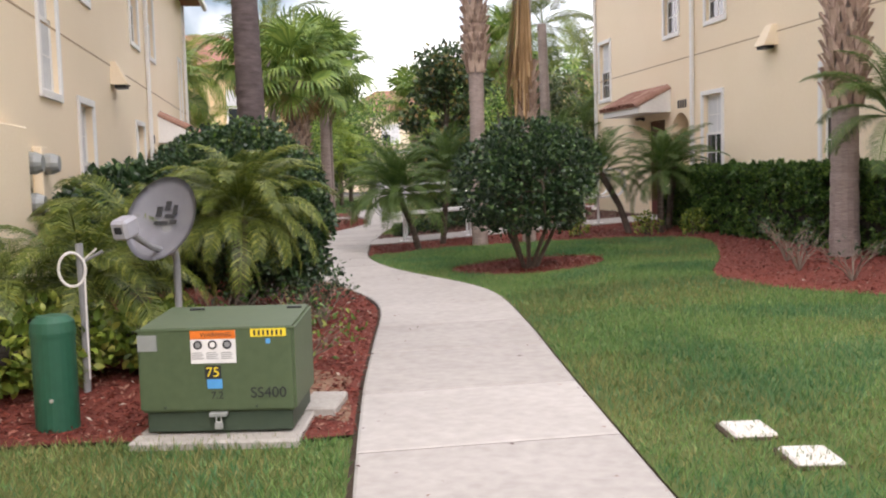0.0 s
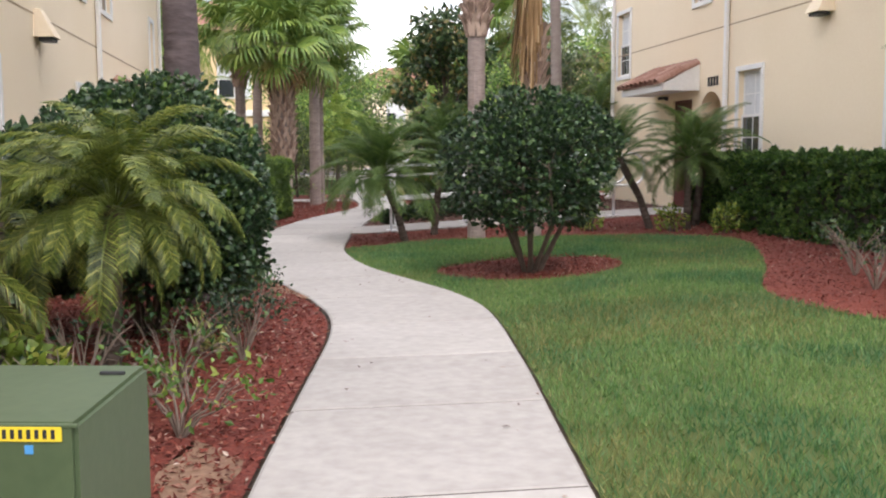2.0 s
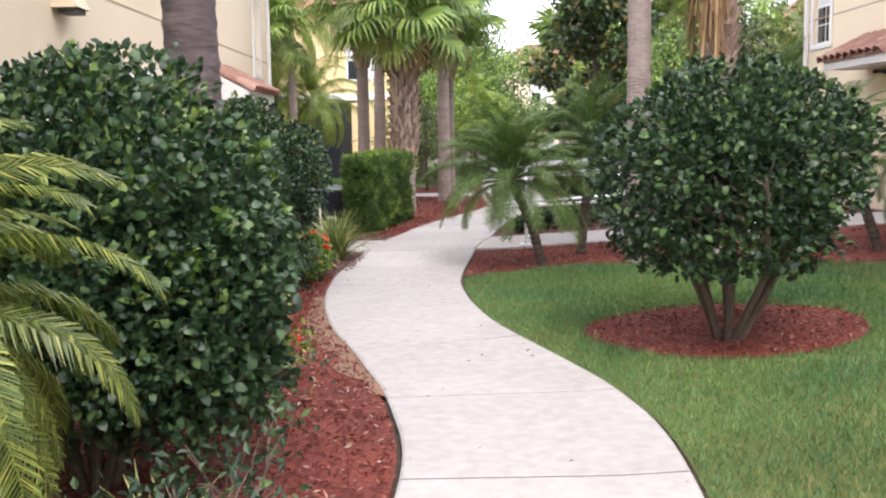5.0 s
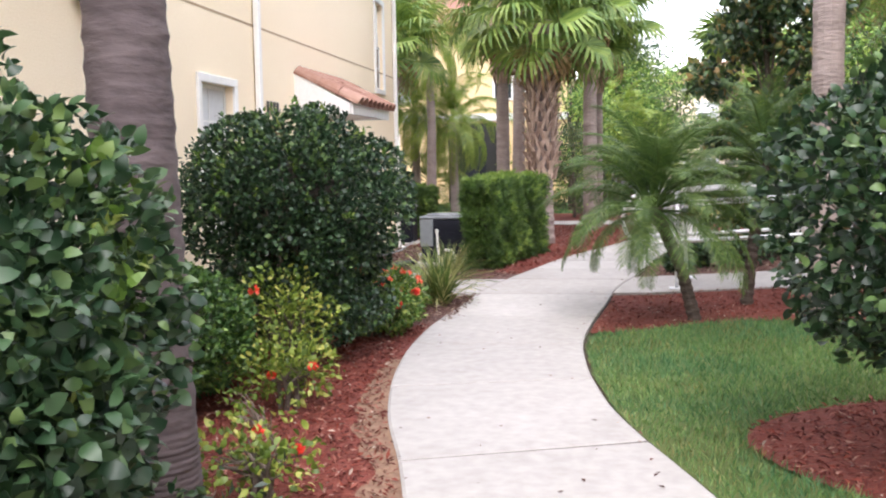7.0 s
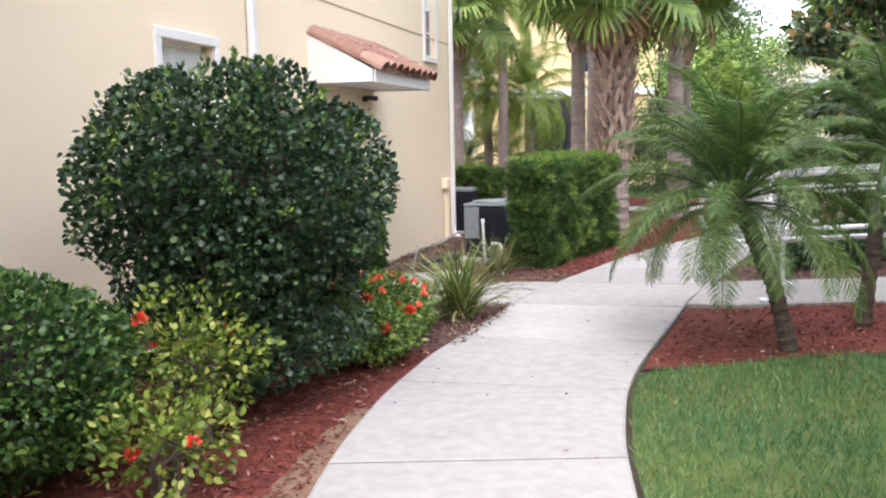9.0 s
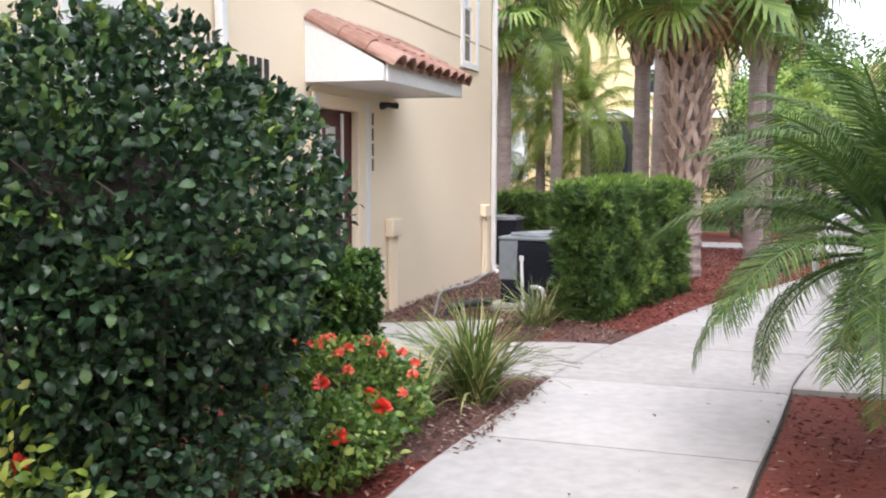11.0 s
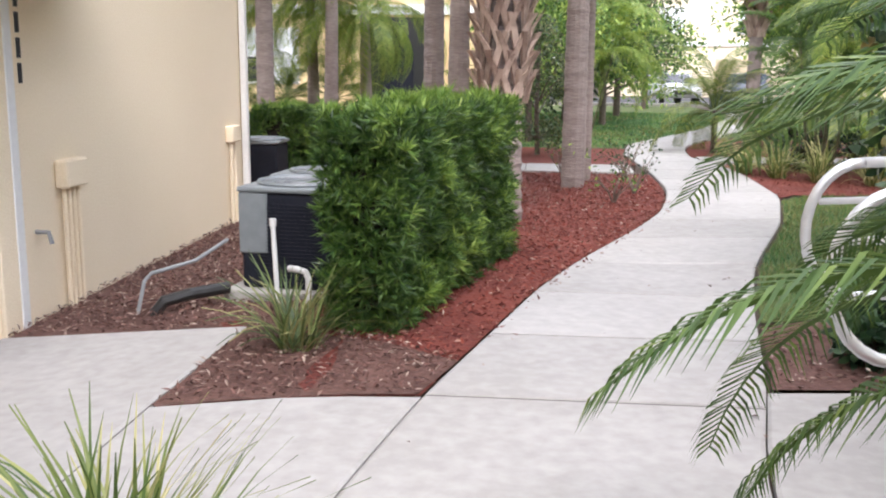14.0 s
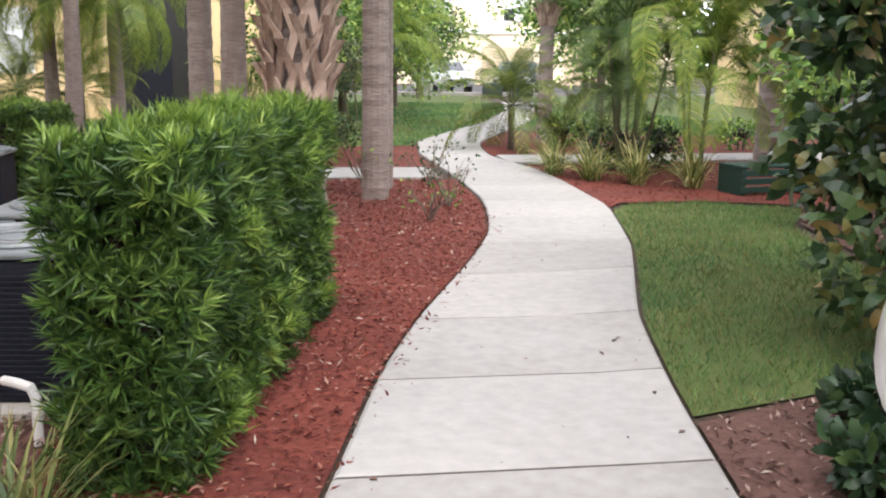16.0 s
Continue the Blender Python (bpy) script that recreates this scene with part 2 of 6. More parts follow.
def tube(points, radii, sides=8, bm=None, cap=True):
    """A round bar along points, with a radius at each."""
    bm = bm or bmesh.new()
    pts = [Vector(p) for p in points]
    if not hasattr(radii, "__len__"):
        radii = [radii] * len(pts)
    rings, side = [], None
    for i, p in enumerate(pts):
        d = (pts[min(i + 1, len(pts) - 1)] - pts[max(i - 1, 0)]).normalized()
        if side is None:
            side = d.orthogonal().normalized()
        side = (side - d * side.dot(d)).normalized()
        up = d.cross(side)
        rings.append([bm.verts.new(p + (side * math.cos(a) + up * math.sin(a)) * radii[i]) for a in (2 * math.pi * k / sides for k in range(sides))])
    for a, b in zip(rings, rings[1:]):
        for k in range(sides):
            bm.faces.new((a[k], a[(k + 1) % sides], b[(k + 1) % sides], b[k]))
    if cap:
        bm.faces.new(rings[0][::-1])
        bm.faces.new(rings[-1])
    return bm


def empty(name, x=0, y=0, z=0, rz=0, label="", category="", group="", kind=""):
    e = new(name)
    e.matrix_basis = pose(x, y, z, 0, 0, rz)
    return tagged(e, label, category, group, kind)


def smoothstep(a, b, x):
    t = np.clip((np.asarray(x, float) - a) / (b - a), 0, 1)
    return t * t * (3 - 2 * t)


def G(x, y):
    """The ground's height: it rises a little towards one house and dips towards the other."""
    x, y = np.asarray(x, float), np.asarray(y, float)
    up = 0.05 * np.clip(x - 1.0, 0, 6.6) * (1 - smoothstep(25, 31, y))
    dn = -0.085 * np.clip(-1.25 - x, 0, 2.5) * smoothstep(8, 13, y) * (1 - smoothstep(30, 35, y))
    return up + dn


def g(x, y):
    return float(G(x, y))


# ---- the path's edges, as x along y ----
LY = [-6, 0, 3, 5.64, 6.62, 7.99, 9.59, 10.42, 11.2, 11.86, 12.4, 12.9, 13.5, 14.02, 14.6, 15.3, 15.8, 16.48, 17.45, 18.57, 19.34, 20, 21.06, 22.26, 23.26, 24.62, 25.68, 27.35, 28.5, 29.76, 30.72, 32.5, 33.14, 35.8, 38.13, 43.85, 49.07, 53.38, 54]
LX = [-1.5, -1.25, -1.04, -0.82, -0.72, -0.57, -0.35, -0.23, -0.12, -0.07, -0.08, -0.16, -0.25, -0.4, -0.54, -0.76, -0.87, -0.99, -1.09, -1.11, -1.05, -0.98, -0.92, -0.72, -0.49, -0.18, 0.15, 0.77, 1.14, 1.37, 1.48, 1.5, 1.49, 1.38, 1.64, 4.04, 5.66, 6.47, 6.57]
RY = [-6, 0, 3, 5.28, 7.22, 8.75, 9.85, 10.54, 11.4, 12.1, 12.7, 13.5, 14.1, 14.53, 15.1, 15.84, 16.33, 16.78, 17.75, 18.3, 18.95, 20.15, 21.45, 22, 22.55, 23.1, 24, 24.45, 25.5, 27.7, 29.64, 30.2, 32.2, 33.4, 34.64, 35.4, 37, 38.16, 43.94, 49.19, 53.57, 54]
RX = [-0.05, 0.22, 0.4, 0.59, 0.82, 1.01, 1.15, 1.22, 1.31, 1.36, 1.36, 1.24, 1.08, 0.96, 0.77, 0.57, 0.5, 0.43, 0.36, 0.37, 0.42, 0.56, 0.68, 0.8, 0.93, 1.03, 1.18, 1.27, 1.5, 2.22, 2.68, 2.78, 2.85, 2.83, 2.62, 2.5, 2.63, 2.85, 5.15, 6.6, 7.63, 7.73]
FINE = np.arange(-6, 54.01, 0.1)


def smooth_line(ys, xs):
    v = np.interp(FINE, ys, xs)
    k = np.hanning(11)
    return np.convolve(np.pad(v, 5, mode="edge"), k / k.sum(), mode="valid")


LFINE, RFINE = smooth_line(LY, LX), smooth_line(RY, RX)


def xl(y):
    return np.interp(y, FINE, LFINE)


def xr(y):
    return np.interp(y, FINE, RFINE)


def inside(poly, x, y):
    x, y = np.asarray(x), np.asarray(y)
    ok = np.zeros(x.shape, bool)
    for (x0, y0), (x1, y1) in zip(poly, poly[1:] + poly[:1]):
        if y0 != y1:
            ok ^= ((y0 > y) != (y1 > y)) & (x < (x1 - x0) * (y - y0) / (y1 - y0) + x0)
    return ok


def sheet(name, poly, dz, mat, label, step=0.6, category=""):
    """A layer of ground inside an outline, laid over the slope."""
    bm = bmesh.new()
    f = bm.faces.new([bm.verts.new((x, y, 0)) for x, y in poly])
    bmesh.ops.triangulate(bm, faces=[f])
    xs, ys = [p[0] for p in poly], [p[1] for p in poly]
    for v, lo, hi, n in ((0, min(xs), max(xs), (1, 0, 0)), (1, min(ys), max(ys), (0, 1, 0))):
        for k in np.arange(lo + step, hi, step):
            bmesh.ops.bisect_plane(bm, geom=bm.verts[:] + bm.edges[:] + bm.faces[:], plane_co=(k, k, 0), plane_no=n)
    for v in bm.verts:
        v.co.z = g(v.co.x, v.co.y) + dz + 0.012 * noise.noise((v.co.x * 1.7, v.co.y * 1.7, 0)) * (1 if dz > 0.01 else 0)
    for f in bm.faces:
        if f.normal.z < 0:
            f.normal_flip()
    me = bpy.data.meshes.new(name)
    bm.to_mesh(me)
    bm.free()
    me.materials.append(mat)
    return tagged(new(name, me), label, category or name, kind="structure")


rng = np.random.default_rng(7)


def scatter(poly, n):
    xs, ys = [p[0] for p in poly], [p[1] for p in poly]
    x, y = rng.uniform(min(xs), max(xs), n), rng.uniform(min(ys), max(ys), n)
    k = inside(poly, x, y)
    return x[k], y[k]


def unit(a):
    return a / np.maximum(np.linalg.norm(a, axis=-1, keepdims=True), 1e-9)


def leaf_arrays(base, d, length, width, normal=None, fold=0.25, oval=False):
    """Folded leaves from base along d: two triangles each, or six with a rounder outline."""
    n = len(base)
    if normal is None:
        normal = rng.normal(size=(n, 3)) + (0, 0, 0.8)
    side = unit(np.cross(d, normal))
    nn = np.cross(side, d)
    L, W = np.broadcast_to(length, n)[:, None], np.broadcast_to(width, n)[:, None]
    i = np.arange(n)[:, None]
    if oval:
        v = [base]
        for u, q, drop in ((.20, .38, 0), (.48, .50, .02), (.78, .34, .07)):
            v.append(base + d * L * u + side * W * q + nn * (W * fold * q * 2 - L * drop))
        v.append(base + d * L - nn * L * .13)
        for u, q, drop in ((.78, .34, .07), (.48, .50, .02), (.20, .38, 0)):
            v.append(base + d * L * u - side * W * q + nn * (W * fold * q * 2 - L * drop))
        i = i * 8
        return np.stack(v, 1).reshape(-1, 3), np.concatenate([i + k for k in ([0, 1, 7], [1, 2, 6], [1, 6, 7], [2, 3, 5], [2, 5, 6], [3, 4, 5])], 0)
    mid = base + d * L * 0.45
    v = np.stack([base, mid + side * W / 2 + nn * W * fold, base + d * L, mid - side * W / 2 + nn * W * fold], 1).reshape(-1, 3)
    i = i * 4
    return v, np.concatenate([i + [0, 1, 2], i + [0, 2, 3]], 0)


def blob_points(n, centre, r, shell=0.35, lumps=7, amp=0.16, low=-0.9, gaps=0):
    """Points near the surface of an uneven rounded crown, and the way outwards there."""
    d = unit(rng.normal(size=(n, 3)))
    d = d[d[:, 2] > low]
    seeds = unit(rng.normal(size=(lumps * 6, 3)))
    bumpy = 1 + amp * (np.max(d @ seeds.T, 1) - 0.90) * 7 - amp * 0.2
    if gaps:
        off = rng.uniform(0, 50, 3)
        hole = np.array([noise.noise(Vector(q * 3.2 + off)) for q in d])
        k = (hole < gaps) | (rng.random(len(d)) < .3)
        d, bumpy = d[k], bumpy[k]
    rad = bumpy * (1 - shell * rng.random(len(d)) ** 2 + 0.025 * rng.normal(size=len(d)) * (rng.random(len(d)) < .3))
    return np.asarray(centre) + d * rad[:, None] * np.asarray(r), d


def crown(name, n, centre, r, size, mat, parent, shell=0.35, amp=0.14, low=-0.9, wide=0.5, label="", gaps=0):
    p, d = blob_points(n, centre, r, shell, amp=amp, low=low, gaps=gaps)
    w = unit(d * 0.8 + rng.normal(size=d.shape) * 0.65 + (0, 0, 0.25))
    s = size * rng.uniform(0.65, 1.25, len(p))
    v, f = leaf_arrays(p, w, s, s * wide, oval=True)
    return obj(name, v, f, mat, parent, label, smooth=True)


def sprouts(n, centre, r, size, parent, low=.0, mat=None):
    """Fresh pale shoots that stand out of a crown here and there."""
    d = unit(rng.normal(size=(n * 4, 3)))
    d = d[d[:, 2] > low][:n]
    base = np.repeat(np.asarray(centre) + d * np.asarray(r) * rng.uniform(.93, 1.03, (len(d), 1)), 9, 0)
    ax = np.repeat(unit(d * .6 + (0, 0, .7) + rng.normal(size=d.shape) * .25), 9, 0)
    base = base + ax * (np.tile(np.arange(9), len(d)) / 9 * size * 1.6)[:, None]
    w = unit(ax * .7 + rng.normal(size=base.shape) * .6)
    s = size * rng.uniform(.5, 1.0, len(base))
    v, f = leaf_arrays(base, w, s, s * .5, oval=True)
    return tagged(obj("new_growth", v, f, mat or M_NEW, parent), "fresh pale green shoots", kind="stuff")


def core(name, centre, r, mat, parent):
    """The twiggy inside of a dense bush as a solid lump, its shade painted near-black."""
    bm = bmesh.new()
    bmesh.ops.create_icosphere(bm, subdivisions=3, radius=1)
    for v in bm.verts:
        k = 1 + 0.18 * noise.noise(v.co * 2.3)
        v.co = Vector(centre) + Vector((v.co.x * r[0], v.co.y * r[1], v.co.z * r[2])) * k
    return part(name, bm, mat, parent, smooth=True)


# near-black stands in for the shade between leaves and twigs
M_CORE = material("inner_twig_shade", C(.010, .008, .006), C(.034, .026, .018), 34, 0.95, 1.0)


def shrub(name, x, y, r, top, bottom, leaf, n, mat, label, stems=7, group="", corek=0.72, amp=0.14, low=-0.9, spread=0.5, category="shrub", wide=0.55, shell=0.35, gaps=0, thick=1.0):
    z = g(x, y)
    e = empty(name, x, y, z, rng.uniform(0, 360), label, category, group)
    cz, rz = (top + bottom) / 2 - z, (top - bottom) / 2
    crown("foliage", n, (0, 0, cz), (r, r, rz), leaf, mat, e, amp=amp, low=low, wide=wide, shell=shell, gaps=gaps)
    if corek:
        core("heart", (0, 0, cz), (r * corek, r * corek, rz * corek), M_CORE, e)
    for k in range(stems):
        a, q = 2 * math.pi * k / max(stems, 1) + rng.uniform(-.3, .3), rng.uniform(0.3, 1.0) * spread
        pts = [(0.07 * math.cos(a), 0.07 * math.sin(a), -0.03), (q * 0.6 * r * math.cos(a + .25), q * 0.6 * r * math.sin(a + .25), cz * rng.uniform(.32, .5)), (q * r * math.cos(a), q * r * math.sin(a), cz)]
        bm = tube(pts, [0.024 * thick, 0.018 * thick, 0.010], 6)
        for j in range(5):
            p = Vector(pts[1]).lerp(Vector(pts[2]), rng.uniform(.3, 1.0))
            t = p + Vector((rng.normal() * r * .35, rng.normal() * r * .35, rng.uniform(.05, .7) * rz))
            k = math.sqrt((t.x ** 2 + t.y ** 2) / r ** 2 + ((t.z - cz) / rz) ** 2)
            if k > .82:
                t = Vector((t.x * .82 / k, t.y * .82 / k, cz + (t.z - cz) * .82 / k))
            tube([p, (p + t) / 2 + Vector((rng.normal() * .03, rng.normal() * .03, 0)), t], [.010, .008, .003], 5, bm)
        part("stem", bm, M_STEM, e)
    return e


def frond_mesh(name, L=1.4, n=34, leaflet=0.36, droop=0.9, width=0.022, vee=0.35, hang=0.35, mat=None):
    """One feather frond from the origin along +x, arching down; rachis and leaflets."""
    verts, faces = [], []
    t = np.linspace(0, 1, 14)
    ang = 0.55 - droop * 1.5 * t ** 1.3
    dx, dz = np.cos(ang) * L / 13, np.sin(ang) * L / 13
    px, pz = np.concatenate([[0], np.cumsum(dx[:-1])]), np.concatenate([[0], np.cumsum(dz[:-1])])
    for i in range(14):
        w = 0.014 * (1 - 0.8 * t[i])
        verts += [(px[i], -w, pz[i]), (px[i], w, pz[i]), (px[i], 0, pz[i] - w * 1.5)]
        if i:
            b = i * 3
            for a, c in ((0, 1), (1, 2), (2, 0)):
                faces.append((b - 3 + a, b - 3 + c, b + c, b + a))
    for s in np.linspace(0.16, 1.0, n):
        x, z, a = np.interp(s, t, px), np.interp(s, t, pz), np.interp(s, t, ang)
        prof = leaflet * (0.45 + 0.55 * math.sin(math.pi * min(1, (s - 0.1) * 1.05) ** 0.8)) * (1 if s < 0.95 else 0.8)
        for sd in (-1, 1):
            l = prof * rng.uniform(0.85, 1.1)
            fw = 0.55 + 0.5 * s + rng.uniform(-.08, .08)
            d = Vector((math.cos(a) * fw, sd * 1.0, math.sin(a) * fw + vee * 0.6 + rng.uniform(-.08, .08))).normalized()
            p0 = Vector((x, 0, z))
            p1 = p0 + d * l * 0.5
            p2 = p1 + (d + Vector((0, 0, -hang - 0.7 * rng.random() * hang))).normalized() * l * 0.5
            wv = Vector((math.cos(a), 0, math.sin(a))) * width / 2
            b = len(verts)
            verts += [p0 - wv * .5, p0 + wv * .5, p1 + wv, p1 - wv, p2]
            faces += [(b, b + 1, b + 2, b + 3), (b + 3, b + 2, b + 4)]
    me = bpy.data.meshes.new(name)
    me.from_pydata([tuple(v) for v in verts], [], faces)
    me.materials.append(mat)
    return me


def fan_mesh(name, R=0.75, n=34, petiole=0.7, mat=None):
    """One fan leaf from the origin along +x: stalk, then a round of long folded segments that droop at their tips."""
    verts, faces = [(0, -.012, 0), (0, .012, 0), (petiole, .010, 0.05), (petiole, -.010, 0.05)], [(0, 1, 2, 3)]
    for k in range(n):
        a = math.radians(-155 + 310 * k / (n - 1)) + rng.uniform(-.03, .03)
        r = R * (0.72 + 0.28 * math.cos(a * 0.6)) * rng.uniform(0.9, 1.05)
        c, s = math.cos(a), math.sin(a)
        up = 0.10 * abs(s)
        w = 0.030
        p0 = Vector((petiole, 0, 0.05))
        p1 = p0 + Vector((c * r * 0.6, s * r * 0.6, up))
        p2 = p0 + Vector((c * r * 0.85, s * r * 0.85, up - 0.12 * rng.uniform(.6, 1.5)))
        p3 = p0 + Vector((c * r * 0.95, s * r * 0.95, up - 0.34 * rng.uniform(.6, 1.4)))
        sd = Vector((-s, c, 0)) * w
        b = len(verts)
        verts += [p0, p1 - sd, p1 + sd + Vector((0, 0, .02)), p2 - sd * .7, p2 + sd * .7, p3]
        faces += [(b, b + 1, b + 2), (b + 1, b + 3, b + 4, b + 2), (b + 3, b + 5, b + 4)]
    me = bpy.data.meshes.new(name)
    me.from_pydata([tuple(v) for v in verts], [], faces)
    me.materials.append(mat)
    return me


def fronds(parent, meshes, n, top, el0=70, el1=-50, name="frond", scale=(0.85, 1.15), offset=0.05):
    for k in range(n):
        az = k * 137.5 + rng.uniform(-12, 12)
        el = el0 + (el1 - el0) * ((k + 0.5) / n) + rng.uniform(-8, 8)
        o = new(name, meshes[k % len(meshes)])
        o.parent = parent
        s = rng.uniform(*scale)
        o.matrix_basis = Matrix.Translation(top) @ pose(0, 0, 0, 0, 0, az) @ pose(0, 0, 0, 0, -el, 0) @ pose(offset, 0, 0, rng.uniform(-15, 15), 0, 0) @ Matrix.Scale(s, 4)


def trunk_bm(pts, radii, rings=26, rough=0.05, sides=14):
    """A ringed palm stem through points."""
    ts = np.linspace(0, 1, len(pts))
    P = np.array(pts, float)
    u = np.linspace(0, 1, rings * 3)
    line = np.stack([np.interp(u, ts, P[:, k]) for k in range(3)], 1)
    r = np.interp(u, ts, radii) * (1 + rough * (np.arange(len(u)) % 3 == 0) + rough * rng.uniform(-.5, .5, len(u)))
    return tube(line, list(r), sides)


FR_PYG = [frond_mesh("frond", 1.10, 60, 0.27, 0.9, 0.011, 0.3, 0.55, M_PYG) for _ in range(4)]
FR_WEEP = [frond_mesh("frond", 2.3, 60, 0.42, 1.45, 0.022, 0.1, 1.3, M_FROND2) for _ in range(3)]
FR_NEAR = [frond_mesh("frond", 1.55, 60, 0.36, 1.15, 0.017, 0.3, 0.75, M_FROND) for _ in range(4)]
FR_QUEEN = [frond_mesh("frond", 2.6, 44, 0.62, 1.15, 0.045, 0.2, 0.9, M_FROND2) for _ in range(3)]
FR_DARKQ = [frond_mesh("frond", 2.4, 44, 0.55, 1.0, 0.04, 0.25, 0.6, M_FROND) for _ in range(2)]
FANS = [fan_mesh("fan_leaf", 0.85, 36, 0.8, M_FAN) for _ in range(3)]
FANS_DEAD = [fan_mesh("dead_fan_leaf", 0.7, 26, 0.7, M_DEAD)]


def pygmy_palm(x, y, h, lean=(0, 0), n=22, meshes=FR_PYG, label="", el1=-45, scale=(0.85, 1.15), r=0.055, el0=66):
    e = empty("pygmy_date_palm", x, y, g(x, y), 0, label or "small pygmy date palm with a thin leaning trunk", "palm", "pygmy date palms")
    pts = [(0, 0, -0.05), (lean[0] * .35, lean[1] * .35, h * .45), (lean[0], lean[1], h)]
    part("trunk", trunk_bm(pts, [r * 1.15, r, r * 1.1], 16, 0.12, 10), M_PYTRUNK, e)
    fronds(e, meshes, n, (lean[0], lean[1], h), el0, el1, scale=scale)
    return e


def boots_bm(h0, h1, r, rows=16, per=9, length=0.34):
    """The crossed stubs of old leaf stalks that clothe a cabbage palm."""
    bm = bmesh.new()
    for i in range(rows):
        z = h0 + (h1 - h0) * i / rows
        for k in range(per):
            a = 2 * math.pi * (k + 0.5 * (i % 2)) / per + rng.uniform(-.08, .08)
            for sd in (-1, 1):
                rr = r * rng.uniform(0.98, 1.04)
                b = []
                for f, w, o in ((0, .075, 0.0), (0.6, .052, 0.045), (1, .030, 0.12)):
                    aa = a + sd * f * 0.42
                    for q in (-1, 1):
                        b.append(bm.verts.new(((rr + o) * math.cos(aa + q * w / r * .5), (rr + o) * math.sin(aa + q * w / r * .5), z + f * length)))
                inner = [bm.verts.new(v.co * 1.0 - Vector((math.cos(a), math.sin(a), 0)) * 0.03) for v in b]
                for s in (0, 2):
                    bm.faces.new((b[s], b[s + 1], b[s + 3], b[s + 2]))
                    bm.faces.new((b[s], b[s + 2], inner[s + 2], inner[s]))
                    bm.faces.new((b[s + 1], inner[s + 1], inner[s + 3], b[s + 3]))
                bm.faces.new((b[4], b[5], inner[5], inner[4]))
    return bm


def sabal(x, y, h, boots=(1.2, 3.4), r=0.17, n=26, dead=4, label="", lean=(0, 0), fr=1.0):
    e = empty("cabbage_palm", x, y, g(x, y), rng.uniform(0, 360), label or "tall cabbage palm with crossed leaf stubs on its trunk", "palm", "cabbage palms")
    part("trunk", trunk_bm([(0, 0, -.05), (lean[0] * .5, lean[1] * .5, h * .5), (lean[0], lean[1], h)], [r * .98, r * (.74 if boots and boots[0] < 2 else .88), r * .8], 26, 0.05), M_BARK, e)
    if boots:
        part("stub_sleeve", boots_bm(boots[0], boots[1], r * 1.12, max(5, int((boots[1] - boots[0]) / 0.17))), M_BOOT, e, "pale crossed stubs of old stalks")
    fronds(e, FANS, n, (lean[0], lean[1], h), 80, -45, "fan_leaf", (0.9 * fr, 1.2 * fr))
    if dead:
        fronds(e, FANS_DEAD, dead, (lean[0], lean[1], h - .1), -55, -80, "dead_fan_leaf", (0.8, 1.0))
    return e


def queen_palm(x, y, h, meshes=FR_QUEEN, n=16, r=0.14, label="", el1=-55, scale=(0.85, 1.15)):
    e = empty("feather_palm", x, y, g(x, y), rng.uniform(0, 360), label or "tall feather palm with a smooth grey trunk", "palm", "feather palms")
    part("trunk", trunk_bm([(0, 0, -.05), (.05, 0, h * .5), (0, .05, h)], [r * 1.25, r, r * .85], 30, 0.03), M_BARK, e)
    fronds(e, meshes, n, (0, 0.05, h), 70, el1, scale=scale)
    return e


def tree(x, y, h, r, mat=None, n=5000, leaf=0.11, label="", clumps=12, base=0.35, trunk=0.09, category="tree", name="tree"):
    """A leafy tree: tapered trunk, limbs, and a crown of many uneven clumps."""
    e = empty(name, x, y, g(x, y), rng.uniform(0, 360), label or "leafy green garden tree with an uneven crown", category)
    part("trunk", tube([(0, 0, -.05), (.03, .02, h * .3), (0, .05, h * .62), (0, 0, h * .85)], [trunk, trunk * .8, trunk * .5, trunk * .15], 10), M_STEM, e)
    vs, fs, off = [], [], 0
    for k in range(clumps):
        a, q = k * 2.4, math.sqrt((k + .5) / clumps)
        zc = h * (base + (1 - base) * rng.uniform(0.08, 0.92))
        env = r * (0.45 + 0.75 * math.sin(math.pi * min(0.95, max(0.12, (zc / h - base) / (1 - base)))))
        c = (q * env * .8 * math.cos(a), q * env * .8 * math.sin(a), zc)
        part("limb", tube([(0, 0, max(0.3, zc * .62)), (c[0] * .5, c[1] * .5, zc * .85), c], [trunk * .35, trunk * .22, .01], 5), M_STEM, e)
        rr = r * rng.uniform(0.30, 0.5)
        p, d = blob_points(n // clumps, c, (rr, rr, rr * .75), 0.75, amp=0.3, low=-1)
        w = unit(d * .5 + rng.normal(size=d.shape) * .7 + (0, 0, -.1))
        s = leaf * rng.uniform(.7, 1.3, len(p))
        v, f = leaf_arrays(p, w, s, s * .5, oval=leaf < .25)
        vs.append(v)
        fs.append(f + off)
        off += len(v)
    obj("foliage", np.concatenate(vs), np.concatenate(fs), mat or M_TREE, e)
    return e


